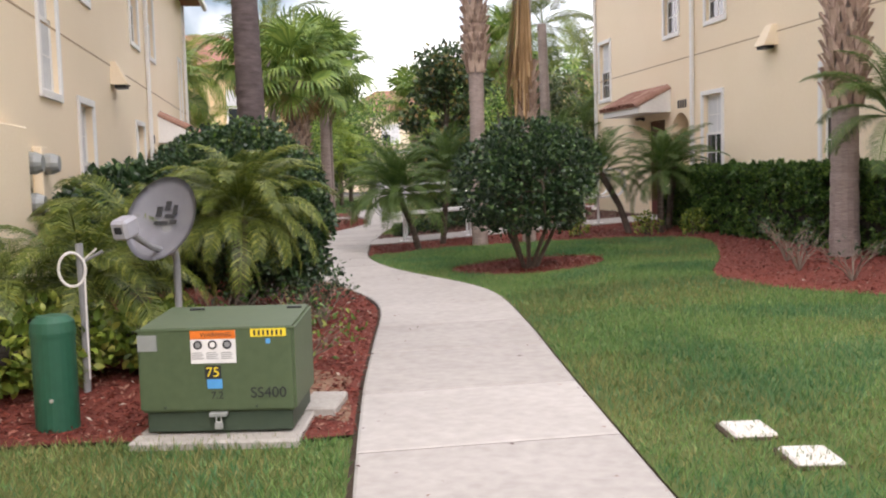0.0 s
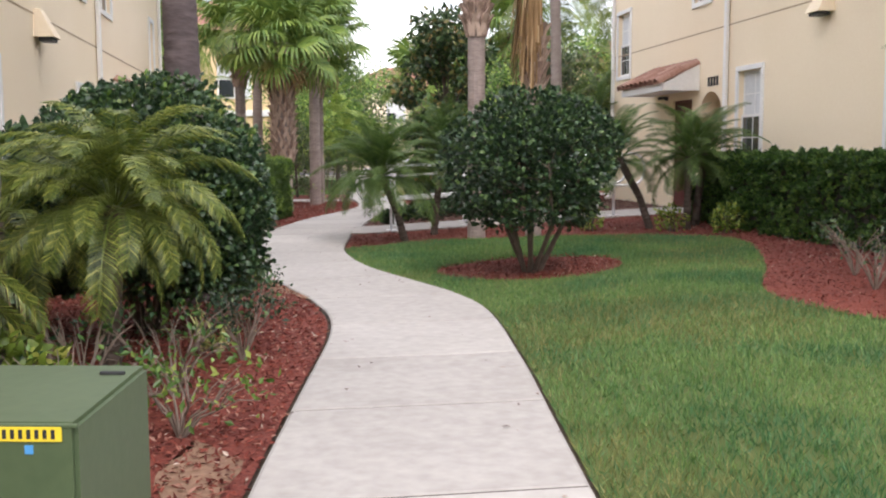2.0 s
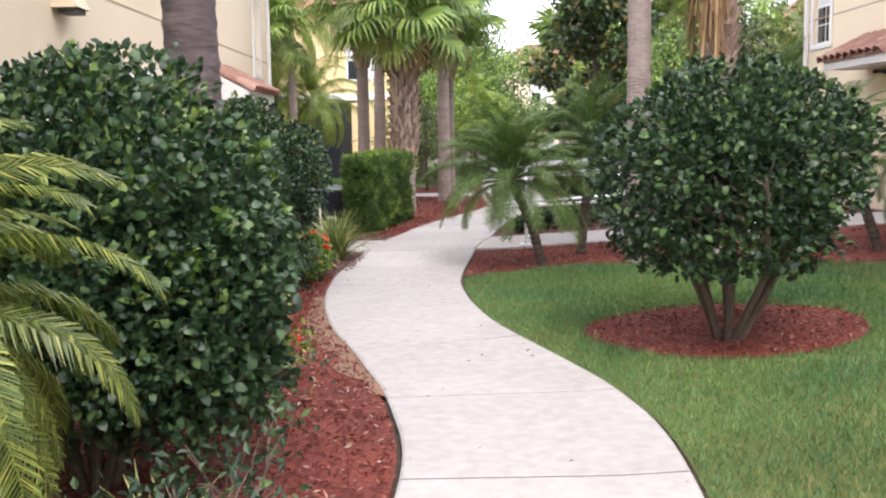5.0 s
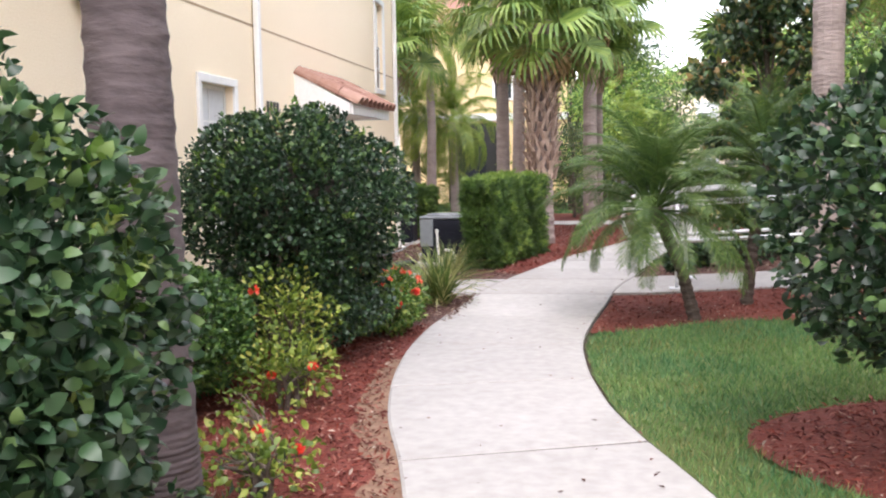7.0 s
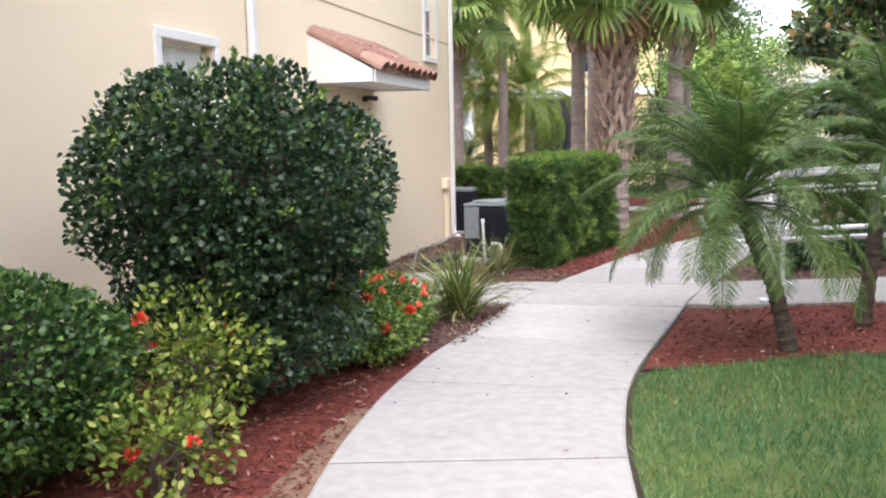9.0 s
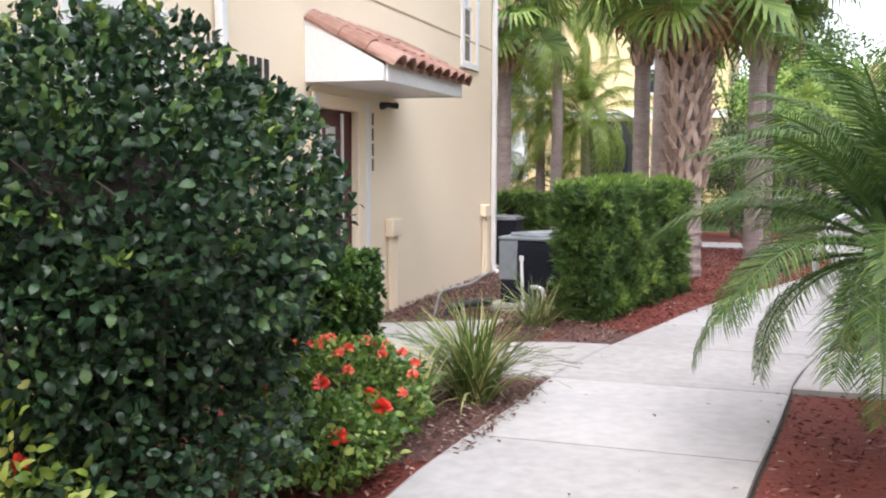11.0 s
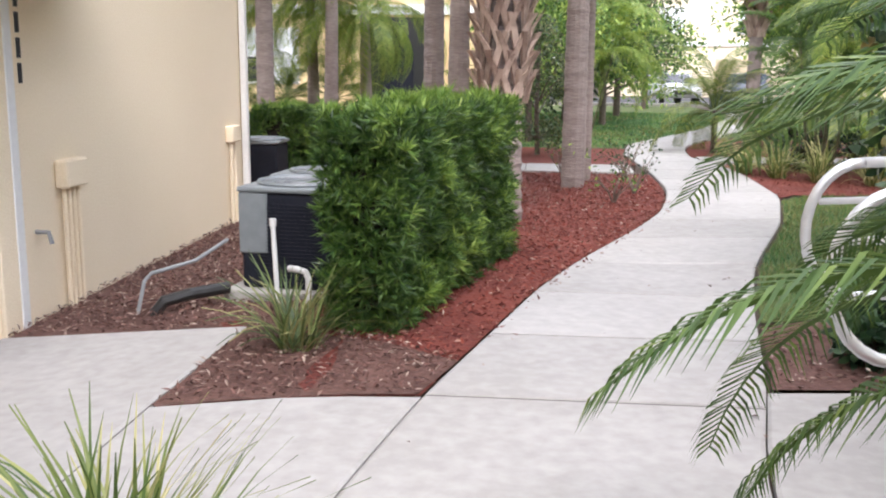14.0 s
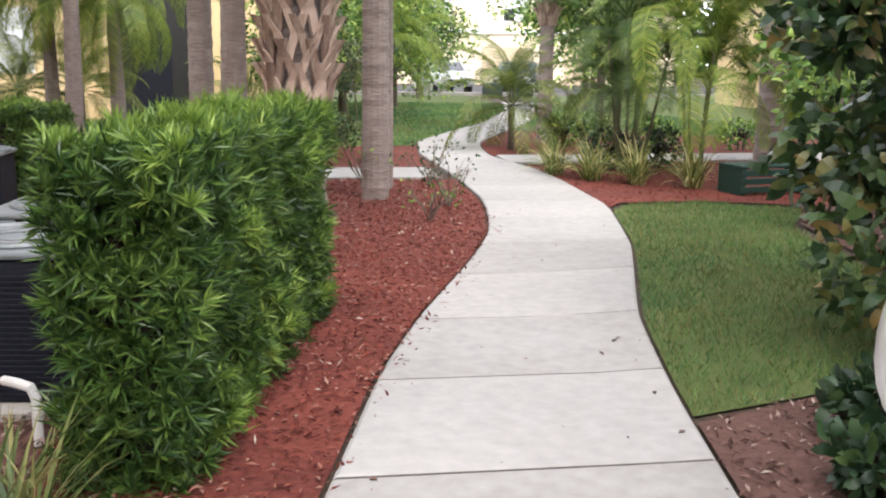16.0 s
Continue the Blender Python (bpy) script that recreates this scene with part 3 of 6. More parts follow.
def strap_clump(name, x, y, h, r, n, mat, label, width=0.03, category="ornamental grass"):
    """Arching strap leaves from one root."""
    e = empty(name, x, y, g(x, y), 0, label, category)
    tufts = 12
    vs, fs = [], []
    for k in range(n):
        if k and k % (n // tufts) == 0:
            obj("leaf_tuft", vs, fs, mat, e)
            vs, fs = [], []
        a, q = rng.uniform(0, 2 * math.pi), rng.random()
        c, s = math.cos(a), math.sin(a)
        x0, y0 = rng.uniform(-.09, .09), rng.uniform(-.09, .09)
        el, bend = radians(88 - 48 * q + rng.uniform(-8, 8)), radians(25 + 95 * rng.random() * (.4 + .6 * q))
        step, w = math.hypot(h, r) * rng.uniform(.55, 1.05) / 5, width * rng.uniform(.7, 1.2)
        b, u, z = len(vs), 0.0, -.01
        for k2 in range(6):
            ww = w * (1 - (k2 / 5) ** 2.5) / 2 + .001
            vs += [(x0 + c * u - s * ww, y0 + s * u + c * ww, z), (x0 + c * u + s * ww, y0 + s * u - c * ww, z + .004)]
            e2 = el - bend * (k2 / 5) ** 1.3
            u, z = u + step * math.cos(e2), max(.01, z + step * math.sin(e2))
        fs += [(b + i, b + i + 1, b + i + 3, b + i + 2) for i in (0, 2, 4, 6, 8)]
    obj("leaf_tuft", vs, fs, mat, e)
    return e


def flowers(parent, pts, size, mat, name="flower"):
    """Small heads of many petals."""
    for p in pts:
        d = unit(rng.normal(size=(44, 3)))
        d = d[d[:, 2] > -.45]
        v, f = [tuple(p)], []
        for q in d:
            side = Vector(q).cross(Vector(rng.normal(size=3))).normalized() * size * .34
            tip, mid = Vector(p) + Vector(q) * size * rng.uniform(.85, 1.15), Vector(p) + Vector(q) * size * .7
            n = len(v)
            v += [tuple(mid + side), tuple(tip), tuple(mid - side)]
            f.append((0, n, n + 1, n + 2))
        obj(name, v, f, mat, parent)


def twigs(name, x, y, h, r, n, label, leaf=None, leaves=0, size=.05):
    """A thin, half-bare shrub: forked twigs and a few leaves."""
    e = empty(name, x, y, g(x, y), 0, label, "shrub", "half-bare shrubs")
    bm, tips = bmesh.new(), []
    for k in range(n):
        a, q = rng.uniform(0, 6.28), rng.uniform(.25, 1)
        p1 = Vector((r * q * .45 * math.cos(a), r * q * .45 * math.sin(a), h * .5 * rng.uniform(.7, 1.1)))
        tube([(0, 0, -.02), p1 * .55 + Vector((0, 0, .03)), p1], [.009, .008, .006], 5, bm)
        for j in range(3):
            b = a + rng.uniform(-.9, .9)
            p2 = p1 + Vector((r * .5 * q * math.cos(b), r * .5 * q * math.sin(b), h * rng.uniform(.1, .5)))
            tube([p1, (p1 + p2) / 2 + Vector((0, 0, .03)), p2], [.005, .004, .002], 4, bm)
            tips.append(p2)
    part("twig_frame", bm, M_TWIG, e)
    if leaves:
        t = np.array(tips)[rng.integers(0, len(tips), leaves)] + rng.normal(size=(leaves, 3)) * .06
        v, f = leaf_arrays(t, unit(rng.normal(size=(leaves, 3)) + (0, 0, .3)), size * rng.uniform(.6, 1.2, leaves), size * .5)
        obj("foliage", v, f, leaf, e)
    return e


def lettering(text, size, mat, parent, m, name="lettering", label=""):
    cu = bpy.data.curves.new(name, "FONT")
    cu.body, cu.size, cu.extrude, cu.align_x, cu.align_y = text, size, 0.0006, "CENTER", "CENTER"
    tmp = bpy.data.objects.new(name, cu)
    scene.collection.objects.link(tmp)
    me = bpy.data.meshes.new_from_object(tmp.evaluated_get(bpy.context.evaluated_depsgraph_get()))
    bpy.data.objects.remove(tmp)
    me.materials.clear()
    me.materials.append(mat)
    o = new(name, me)
    o.parent = parent
    o.matrix_basis = m
    if label:
        o["label"] = label
    return o

# ---- ground ----
gx, gy = np.concatenate([np.arange(-220, -12, 26), np.arange(-12, 14.1, 0.5), np.arange(20, 230, 26)]), np.concatenate([np.arange(-60, -6, 9), np.arange(-6, 40.1, 0.5), np.arange(46, 320, 24)])
XX, YY = np.meshgrid(gx, gy)
ZZ = G(XX, YY) - 0.022
nx = len(gx)
ground = tagged(obj("ground", np.stack([XX, YY, ZZ], -1).reshape(-1, 3), [(j * nx + i, j * nx + i + 1, (j + 1) * nx + i + 1, (j + 1) * nx + i) for j in range(len(gy) - 1) for i in range(nx - 1)], M_SOIL), "bare dark soil under lawns and beds", "ground", kind="structure")

ys_a = [float(v) for v in np.arange(-5, 18.45, 0.25)]
BEDLINE = [(.50, 18.5), (1.64, 19.0), (2.67, 18.8), (4.06, 18.3), (5.28, 17.24), (5.76, 16.4), (5.37, 15.0), (4.81, 13.7), (4.2, 12.6), (3.95, 11.85), (4.0, 11.15), (4.17, 10.5), (4.66, 9.6), (5.6, 8.4), (6.4, 6.0), (6.8, -5)]


def curve_through(p, n=5):
    out = []
    q = [p[0]] + p + [p[-1]]
    for a, b, c, d in zip(q, q[1:], q[2:], q[3:]):
        for t in np.linspace(0, 1, n, endpoint=False):
            out.append(tuple(0.5 * (2 * b[k] + (c[k] - a[k]) * t + (2 * a[k] - 5 * b[k] + 4 * c[k] - d[k]) * t * t + (3 * b[k] - a[k] - 3 * c[k] + d[k]) * t ** 3) for k in (0, 1)))
    return out + [p[-1]]


BED = curve_through(BEDLINE)
LAWN = [(float(xr(y)) + 0.035, y) for y in ys_a] + BED
RING = [(2.45 + 1.12 * math.cos(a) * (1 + .05 * math.sin(3 * a)), 14.95 + .98 * math.sin(a)) for a in np.linspace(0, 2 * math.pi, 40, endpoint=False)]
sheet("lawn", LAWN, -0.008, M_TURF, "mown green lawn beside the path", 0.7, "lawn")
sheet("mulch_ring", RING, 0.012, M_MULCH, "round bed of red mulch under the bush", 0.3, "mulch bed")
BED_R = [(float(xr(y)) + 0.03, y) for y in np.arange(18.5, 21.06, 0.2)] + [(2.0, 21.04), (7.3, 21.04), (7.3, -5), (6.8, -5)] + BED[::-1][1:-1]
sheet("mulch_bed_house", BED_R, 0.004, M_MULCH, "red wood mulch bed along the house", 0.7, "mulch bed")
LAWN_L = [(float(xl(y)) - 0.035, y) for y in np.arange(-5, 6.7, 0.25)] + [(float(xl(6.7)) - .03, 6.70), (-1.0, 6.69), (-1.5, 6.8), (-2.2, 6.95), (-3.0, 7.02), (-6, 7.1), (-6, -5)]
sheet("lawn_strip", LAWN_L, -0.008, M_TURF, "patchy lawn strip before the bed", 0.7, "lawn")
BED_L = [(float(xl(y)) - 0.03, y) for y in np.arange(6.75, 20.8, 0.2)] + [(-1.9, 20.85), (-3.6, 20.9), (-3.6, 7.06), (-3.0, 7.04), (-2.2, 6.98), (-1.5, 6.84), (-1.0, 6.73)]
sheet("mulch_bed_shrubs", BED_L, 0.004, M_MULCH, "red wood mulch bed full of shrubs", 0.7, "mulch bed")
BED_AC = [(float(xl(y)) - 0.03, y) for y in np.arange(22.3, 32.6, 0.2)] + [(-3.0, 32.6), (-9, 32.6), (-9, 29.0), (-3.6, 28.9), (-3.6, 23.6), (-1.97, 23.59), (-2.0, 22.14)]
sheet("mulch_bed_units", BED_AC, 0.004, M_MULCH, "red mulch bed round the hedge and cooling units", 0.7, "mulch bed")
BROWN = [(-.75, 22.30), (-.60, 22.85), (-1.0, 23.15), (-1.6, 23.4), (-1.7, 25.0), (-2.1, 28.8), (-3.58, 28.8), (-3.58, 23.61), (-1.96, 23.6), (-1.99, 22.15)]
sheet("brown_mulch_patch", BROWN, 0.011, M_MULCH2, "weathered brown mulch beside the house wall", 0.5, "mulch bed")
BROWN2 = [(-.92, 19.0), (-.90, 20.78), (-1.9, 20.8), (-2.4, 20.0), (-2.0, 18.9), (-1.4, 18.6)]
sheet("brown_mulch_patch", BROWN2, 0.011, M_MULCH2, "weathered brown mulch around strap leaves", 0.5, "mulch bed")
BED_RB = [(float(xr(y)) + 0.03, y) for y in np.arange(22.6, 23.85, 0.2)] + [(1.9, 24.0), (2.6, 24.2), (3.5, 25.5), (4.2, 28.5), (5.0, 30.0), (7.3, 30.0), (7.3, 22.55), (2, 22.55)]
sheet("mulch_bed_tree", BED_RB, 0.004, M_MULCH2, "brownish mulch bed under a young tree", 0.6, "mulch bed")
LAWN_B = [(float(xr(y)) + 0.035, y) for y in np.arange(23.9, 29.9, 0.2)] + [(3.0, 30.2), (4.0, 30.3), (4.9, 29.7), (4.0, 28.3), (3.4, 25.6), (2.6, 24.3), (1.95, 24.05)]
sheet("lawn_patch", LAWN_B, -0.006, M_TURF, "small mown lawn between path and bed", 0.7, "lawn")
BED_F = [(float(xr(y)) + 0.03, y) for y in np.arange(30.0, 34.3, 0.2)] + [(4.0, 34.5), (7, 35.0), (14, 35.5), (14, 30), (5.2, 29.9), (4.0, 30.45), (3.0, 30.35)]
sheet("mulch_bed_far", BED_F, 0.004, M_MULCH, "red mulch bed by the crossing path", 0.8, "mulch bed")
BED_F2 = [(float(xr(y)) + 0.03, y) for y in np.arange(35.6, 41, 0.3)] + [(6.5, 40.5), (9.5, 39), (12, 38), (12, 36.4), (7, 36.1), (4, 35.6)]
sheet("mulch_bed_palms", BED_F2, 0.004, M_MULCH, "red mulch bed beneath far palms", 0.9, "mulch bed")
BED_F3 = [(float(xl(y)) - 0.03, y) for y in np.arange(33.9, 37.4, 0.3)] + [(0.4, 37.2), (-2, 37.4), (-6, 37.6), (-9, 37.2), (-9, 33.8), (0, 33.8)]
sheet("mulch_bed_corner", BED_F3, 0.004, M_MULCH, "red mulch bed past the crossing path", 0.9, "mulch bed")
LAWN_F = [(-40, 36.0), (-9, 37.4), (-6, 37.7), (-2, 37.5), (0.4, 37.3), (float(xl(37.5)) - .06, 37.5)] + [(float(xl(y)) - .06, y) for y in np.arange(38, 54, 0.5)] + [(6.3, 60.5), (-40, 60.5)]
sheet("lawn_far", LAWN_F, -0.006, M_TURF, "wide lawn reaching to the parking street", 2.5, "lawn")
LAWN_F2 = [(float(xr(y)) + .06, y) for y in np.arange(41.2, 54, 0.5)] + [(8.2, 60.5), (60, 60.5), (60, 36.6), (12.2, 36.6), (12.2, 38.2), (9.7, 39.2), (6.6, 40.7)]
sheet("lawn_far", LAWN_F2, -0.006, M_TURF, "wide lawn beyond the far palm bed", 2.5, "lawn")
sheet("road", [(-80, 60.6), (100, 60.6), (100, 74), (-80, 74)], 0.0, M_ASPH, "grey asphalt parking street", 6, "road")
def ragged(poly, a=.07, n=7):
    """An outline broken up by small uneven bays."""
    res = []
    for (x0, y0), (x1, y1) in zip(poly, poly[1:] + poly[:1]):
        for k in range(n):
            x, y = x0 + (x1 - x0) * k / n, y0 + (y1 - y0) * k / n
            q = noise.noise_vector(Vector((x * 4.0, y * 4.0, 1.5)))
            res.append((x + a * q.x, y + a * q.y))
    return res


SANDY = [(float(xl(y)) + .015, y) for y in np.arange(13.3, 17.3, .1)] + [(float(xl(y)) - .06 - .17 * math.sin(math.pi * (y - 13.2) / 4.2) - .10 * noise.noise(Vector((y * 3.1, .5, 2))), y) for y in np.arange(17.2, 13.3, -.06)]
sheet("sandy_edge", SANDY, 0.011, M_SAND, "bare sandy soil along the path", 0.3, "soil")
sheet("sandy_edge", ragged([(-.75, 7.0), (-.66, 8.3), (-.9, 8.7), (-1.0, 8.0), (-.95, 7.2)]), 0.010, M_SAND, "bare sandy soil near the green cabinet", 0.3, "soil")

# ---- paths: slabs are parts ----
JOINTS = [-5.5, -4, -2.5, -1, .5, 2.0, 3.45, 4.9, 6.3, 7.65, 9.1, 10.45, 11.8, 13.3, 14.82, 16.4, 17.85, 19.3, 20.85, 22.26, 23.38, 24.5, 25.6, 26.8, 27.95, 29.2, 30.5, 31.8, 33.1, 34.4, 35.7, 37, 38.4, 40, 42, 44, 46, 48, 50, 52, 54]
path = empty("pavement_1", label="winding pale concrete footpath with cut joints", category="footpath", kind="structure")


def slab_mesh(rows, parent, name="slab", cross=4):
    """A concrete slab from rows of (left point, right point), with a worn rounded rim and a cut joint round it."""
    bm = bmesh.new()
    n = len(rows)
    cols = [0, 0.012, .25, .5, .75, 0.988, 1]
    grid = []
    for i, (a, b) in enumerate(rows):
        line = []
        for c in cols:
            x, y = a[0] + (b[0] - a[0]) * c, a[1] + (b[1] - a[1]) * c
            rim = i in (0, n - 1) or c in (0, 1)
            line.append(bm.verts.new((x, y, g(x, y) + (0.018 if rim else 0.028))))
        grid.append(line)
    for r0, r1 in zip(grid, grid[1:]):
        for k in range(len(cols) - 1):
            bm.faces.new((r0[k], r0[k + 1], r1[k + 1], r1[k]))
    ring = grid[0] + [r[-1] for r in grid[1:]] + grid[-1][-2::-1] + [r[0] for r in grid[-2:0:-1]]
    low = [bm.verts.new(v.co - Vector((0, 0, 0.09))) for v in ring]
    for k in range(len(ring)):
        bm.faces.new((ring[k], low[k], low[(k + 1) % len(ring)], ring[(k + 1) % len(ring)]))
    return part(name, bm, M_CONC, parent, smooth=False)


def slant(y):
    return 0.28 * math.exp(-((y - 15.4) / 1.6) ** 2)


for j0, j1 in zip(JOINTS, JOINTS[1:]):
    ys = [j0 + 0.010, j0 + 0.022] + list(np.arange(j0 + .2, j1 - .1, 0.2)) + [j1 - 0.022, j1 - 0.010]
    rows = []
    for y in ys:
        s = slant(y)
        rows.append(((float(xl(y - s)), y - s), (float(xr(y + s)), y + s)))
    slab_mesh(rows, path)
    s = slant(j1)
    a, c = (float(xl(j1 - s)) + .01, j1 - s), (float(xr(j1 + s)) - .01, j1 + s)
    bm = bmesh.new()
    for u in np.linspace(0, 1, 9):
        x, y = a[0] + (c[0] - a[0]) * u, a[1] + (c[1] - a[1]) * u
        for d in (-.011, .011):
            bm.verts.new((x, y + d, g(x, y) + .021))
    bm.verts.ensure_lookup_table()
    for k in range(8):
        bm.faces.new([bm.verts[q] for q in (2 * k, 2 * k + 2, 2 * k + 3, 2 * k + 1)])
    part("joint", bm, M_GROOVE, path)
branch = empty("pavement_2", label="pale concrete walk to the red door", category="footpath", kind="structure")
slab_mesh([((-2.01, 20.87 + 1.25 * t), (float(xl(20.87 + 1.37 * t)) - .008, 20.87 + 1.37 * t)) for t in (0, .02, .2, .4, .6, .8, .98, 1)], branch)
slab_mesh([((-3.58, y0), (x1, y0)) for x1, y0 in ((-2.02, 20.87), (-2.02, 20.9), (-2.02, 22.1), (-1.98, 23.55), (-1.98, 23.58))], branch)
ramp = empty("pavement_3", label="pale concrete walk between the tube handrails", category="footpath", kind="structure")
for x0, x1 in ((0, 2.2), (2.21, 3.7), (3.71, 5.2), (5.21, 6.6), (6.61, 7.34)):
    left = lambda y: (float(xr(y)) + 0.008) if x0 == 0 else x0
    slab_mesh([((left(y), y), (x1, y)) for y in (21.06, 21.09, 21.8, 22.47, 22.5)], ramp)
cross = empty("pavement_4", label="pale concrete path crossing beyond the trees", category="footpath", kind="structure")
for k in range(8):
    x0, x1 = -12 + k * 1.66, -12 + (k + 1) * 1.66 - .01
    slab_mesh([((x0, y), (x1, y)) for y in (32.62, 32.65, 33.2, 33.72, 33.75)], cross)
for k in range(8):
    x0 = 2.62 + k * 1.6
    slab_mesh([((x0, y + .07 * (x0 - 2.6)), (x0 + 1.59, y + .07 * (x0 - 1))) for y in (34.45, 34.48, 35, 35.48, 35.5)], cross)
kerb = empty("kerb", label="pale concrete kerb of the street", category="kerb", kind="structure")
part("kerb_stone", box(-80, 100, 60.4, 60.62, -.05, .13, .02), M_CONC2, kerb)

# ---- houses ----
def wall_face(X, out, yy, zz, holes, mat, parent, depth=0.14, name="wall"):
    """A wall in the plane x = X with openings through its outer skin; out is the side that it faces."""
    cy = sorted({yy[0], yy[1], *[h[0] for h in holes], *[h[1] for h in holes]})
    cz = sorted({zz[0], zz[1], *[h[2] for h in holes], *[h[3] for h in holes]})
    bm = bmesh.new()
    for a, b in zip(cy, cy[1:]):
        for c, d in zip(cz, cz[1:]):
            if not any(h[0] <= a and b <= h[1] and h[2] <= c and d <= h[3] for h in holes):
                bm.faces.new([bm.verts.new((X, *p)) for p in ((a, c), (b, c), (b, d), (a, d))])
    for h in holes:
        X2 = X - out * (h[4] if len(h) > 4 else depth)
        for p, q in (((h[0], h[2]), (h[1], h[2])), ((h[1], h[2]), (h[1], h[3])), ((h[1], h[3]), (h[0], h[3])), ((h[0], h[3]), (h[0], h[2]))):
            bm.faces.new([bm.verts.new(v) for v in ((X, *p), (X, *q), (X2, *q), (X2, *p))])
        if len(h) > 4:
            bm.faces.new([bm.verts.new((X2, *p)) for p in ((h[0], h[2]), (h[1], h[2]), (h[1], h[3]), (h[0], h[3]))])
    bmesh.ops.remove_doubles(bm, verts=bm.verts, dist=1e-4)
    return part(name, bm, mat, parent)


def window(X, out, y0, y1, z0, z1, parent, blind=0.0, grid=(2, 2), n=[0]):
    """A sash window: broad white surround, two sashes with glazing bars, dark glass and a blind behind the upper part."""
    t = 0.09
    wdw = part("window", box(min(X, X + out * .035), max(X, X + out * .035), y0, y1, z0, z0 + t, .006), M_WHITE, parent, "white-trimmed sash window")
    for a in ((y0, y0 + t, z0 + t, z1 - t), (y1 - t, y1, z0 + t, z1 - t), (y0, y1, z1 - t, z1)):
        part("surround", box(min(X, X + out * .035), max(X, X + out * .035), *a, .006), M_WHITE, wdw)
    i0, i1, k0, k1, xm = y0 + t, y1 - t, z0 + t, z1 - t, X - out * .09
    zm = (k0 + k1) / 2
    for a, b, dx in ((k0, zm + .02, 0.0), (zm - .02, k1, -.03)):
        xs = sorted((xm + out * dx, xm + out * (dx + .035)))
        bm = box(*xs, i0, i0 + .045, a, b)
        box(*xs, i1 - .045, i1, a, b, bm=bm)
        box(*xs, i0, i1, a, a + .045, bm=bm)
        box(*xs, i0, i1, b - .045, b, bm=bm)
        for k in range(1, grid[0]):
            yk = i0 + (i1 - i0) * k / grid[0]
            box(xs[0] + .008, xs[1] - .008, yk - .01, yk + .01, a, b, bm=bm)
        for k in range(1, grid[1]):
            zk = a + (b - a) * k / grid[1]
            box(xs[0] + .008, xs[1] - .008, i0, i1, zk - .01, zk + .01, bm=bm)
        part("sash", bm, M_WHITE, wdw)
        xg = sum(xs) / 2
        part("pane", box(xg - .004, xg + .004, i0 + .03, i1 - .03, a + .03, b - .03), M_DARKGLASS if not blind or a == k0 and blind < .9 else M_BLIND, wdw)


def downspout(X, out, y, z0, z1, parent, wide=.09):
    b = part("downspout", box(*sorted((X + out * .015, X + out * .085)), y - wide / 2, y + wide / 2, z0 + .15, z1, .008), M_WHITE, parent, "white metal downspout")
    part("outlet", tube([(X + out * .05, y, z0 + .17), (X + out * .07, y, z0 + .07), (X + out * .2, y, z0 + .02)], [.05, .05, .05], 8), M_WHITE, b)


def vent(X, out, y, z, parent):
    bm = bmesh.new()
    v = [bm.verts.new(p) for p in ((X, y - .19, z), (X, y + .19, z), (X + out * .26, y + .19, z), (X + out * .26, y - .19, z), (X, y - .13, z + .36), (X, y + .13, z + .36), (X + out * .07, y + .12, z + .36), (X + out * .07, y - .12, z + .36))]
    for f in ((0, 1, 2, 3), (4, 5, 6, 7), (0, 1, 5, 4), (1, 2, 6, 5), (2, 3, 7, 6), (3, 0, 4, 7)):
        bm.faces.new([v[i] for i in f])
    h = part("vent_hood", bm, M_STUCCO, parent, "cream stucco vent hood")
    part("vent_mouth", box(*sorted((X + out * .05, X + out * .22)), y - .14, y + .14, z - .05, z - .002), M_BLACK, h)


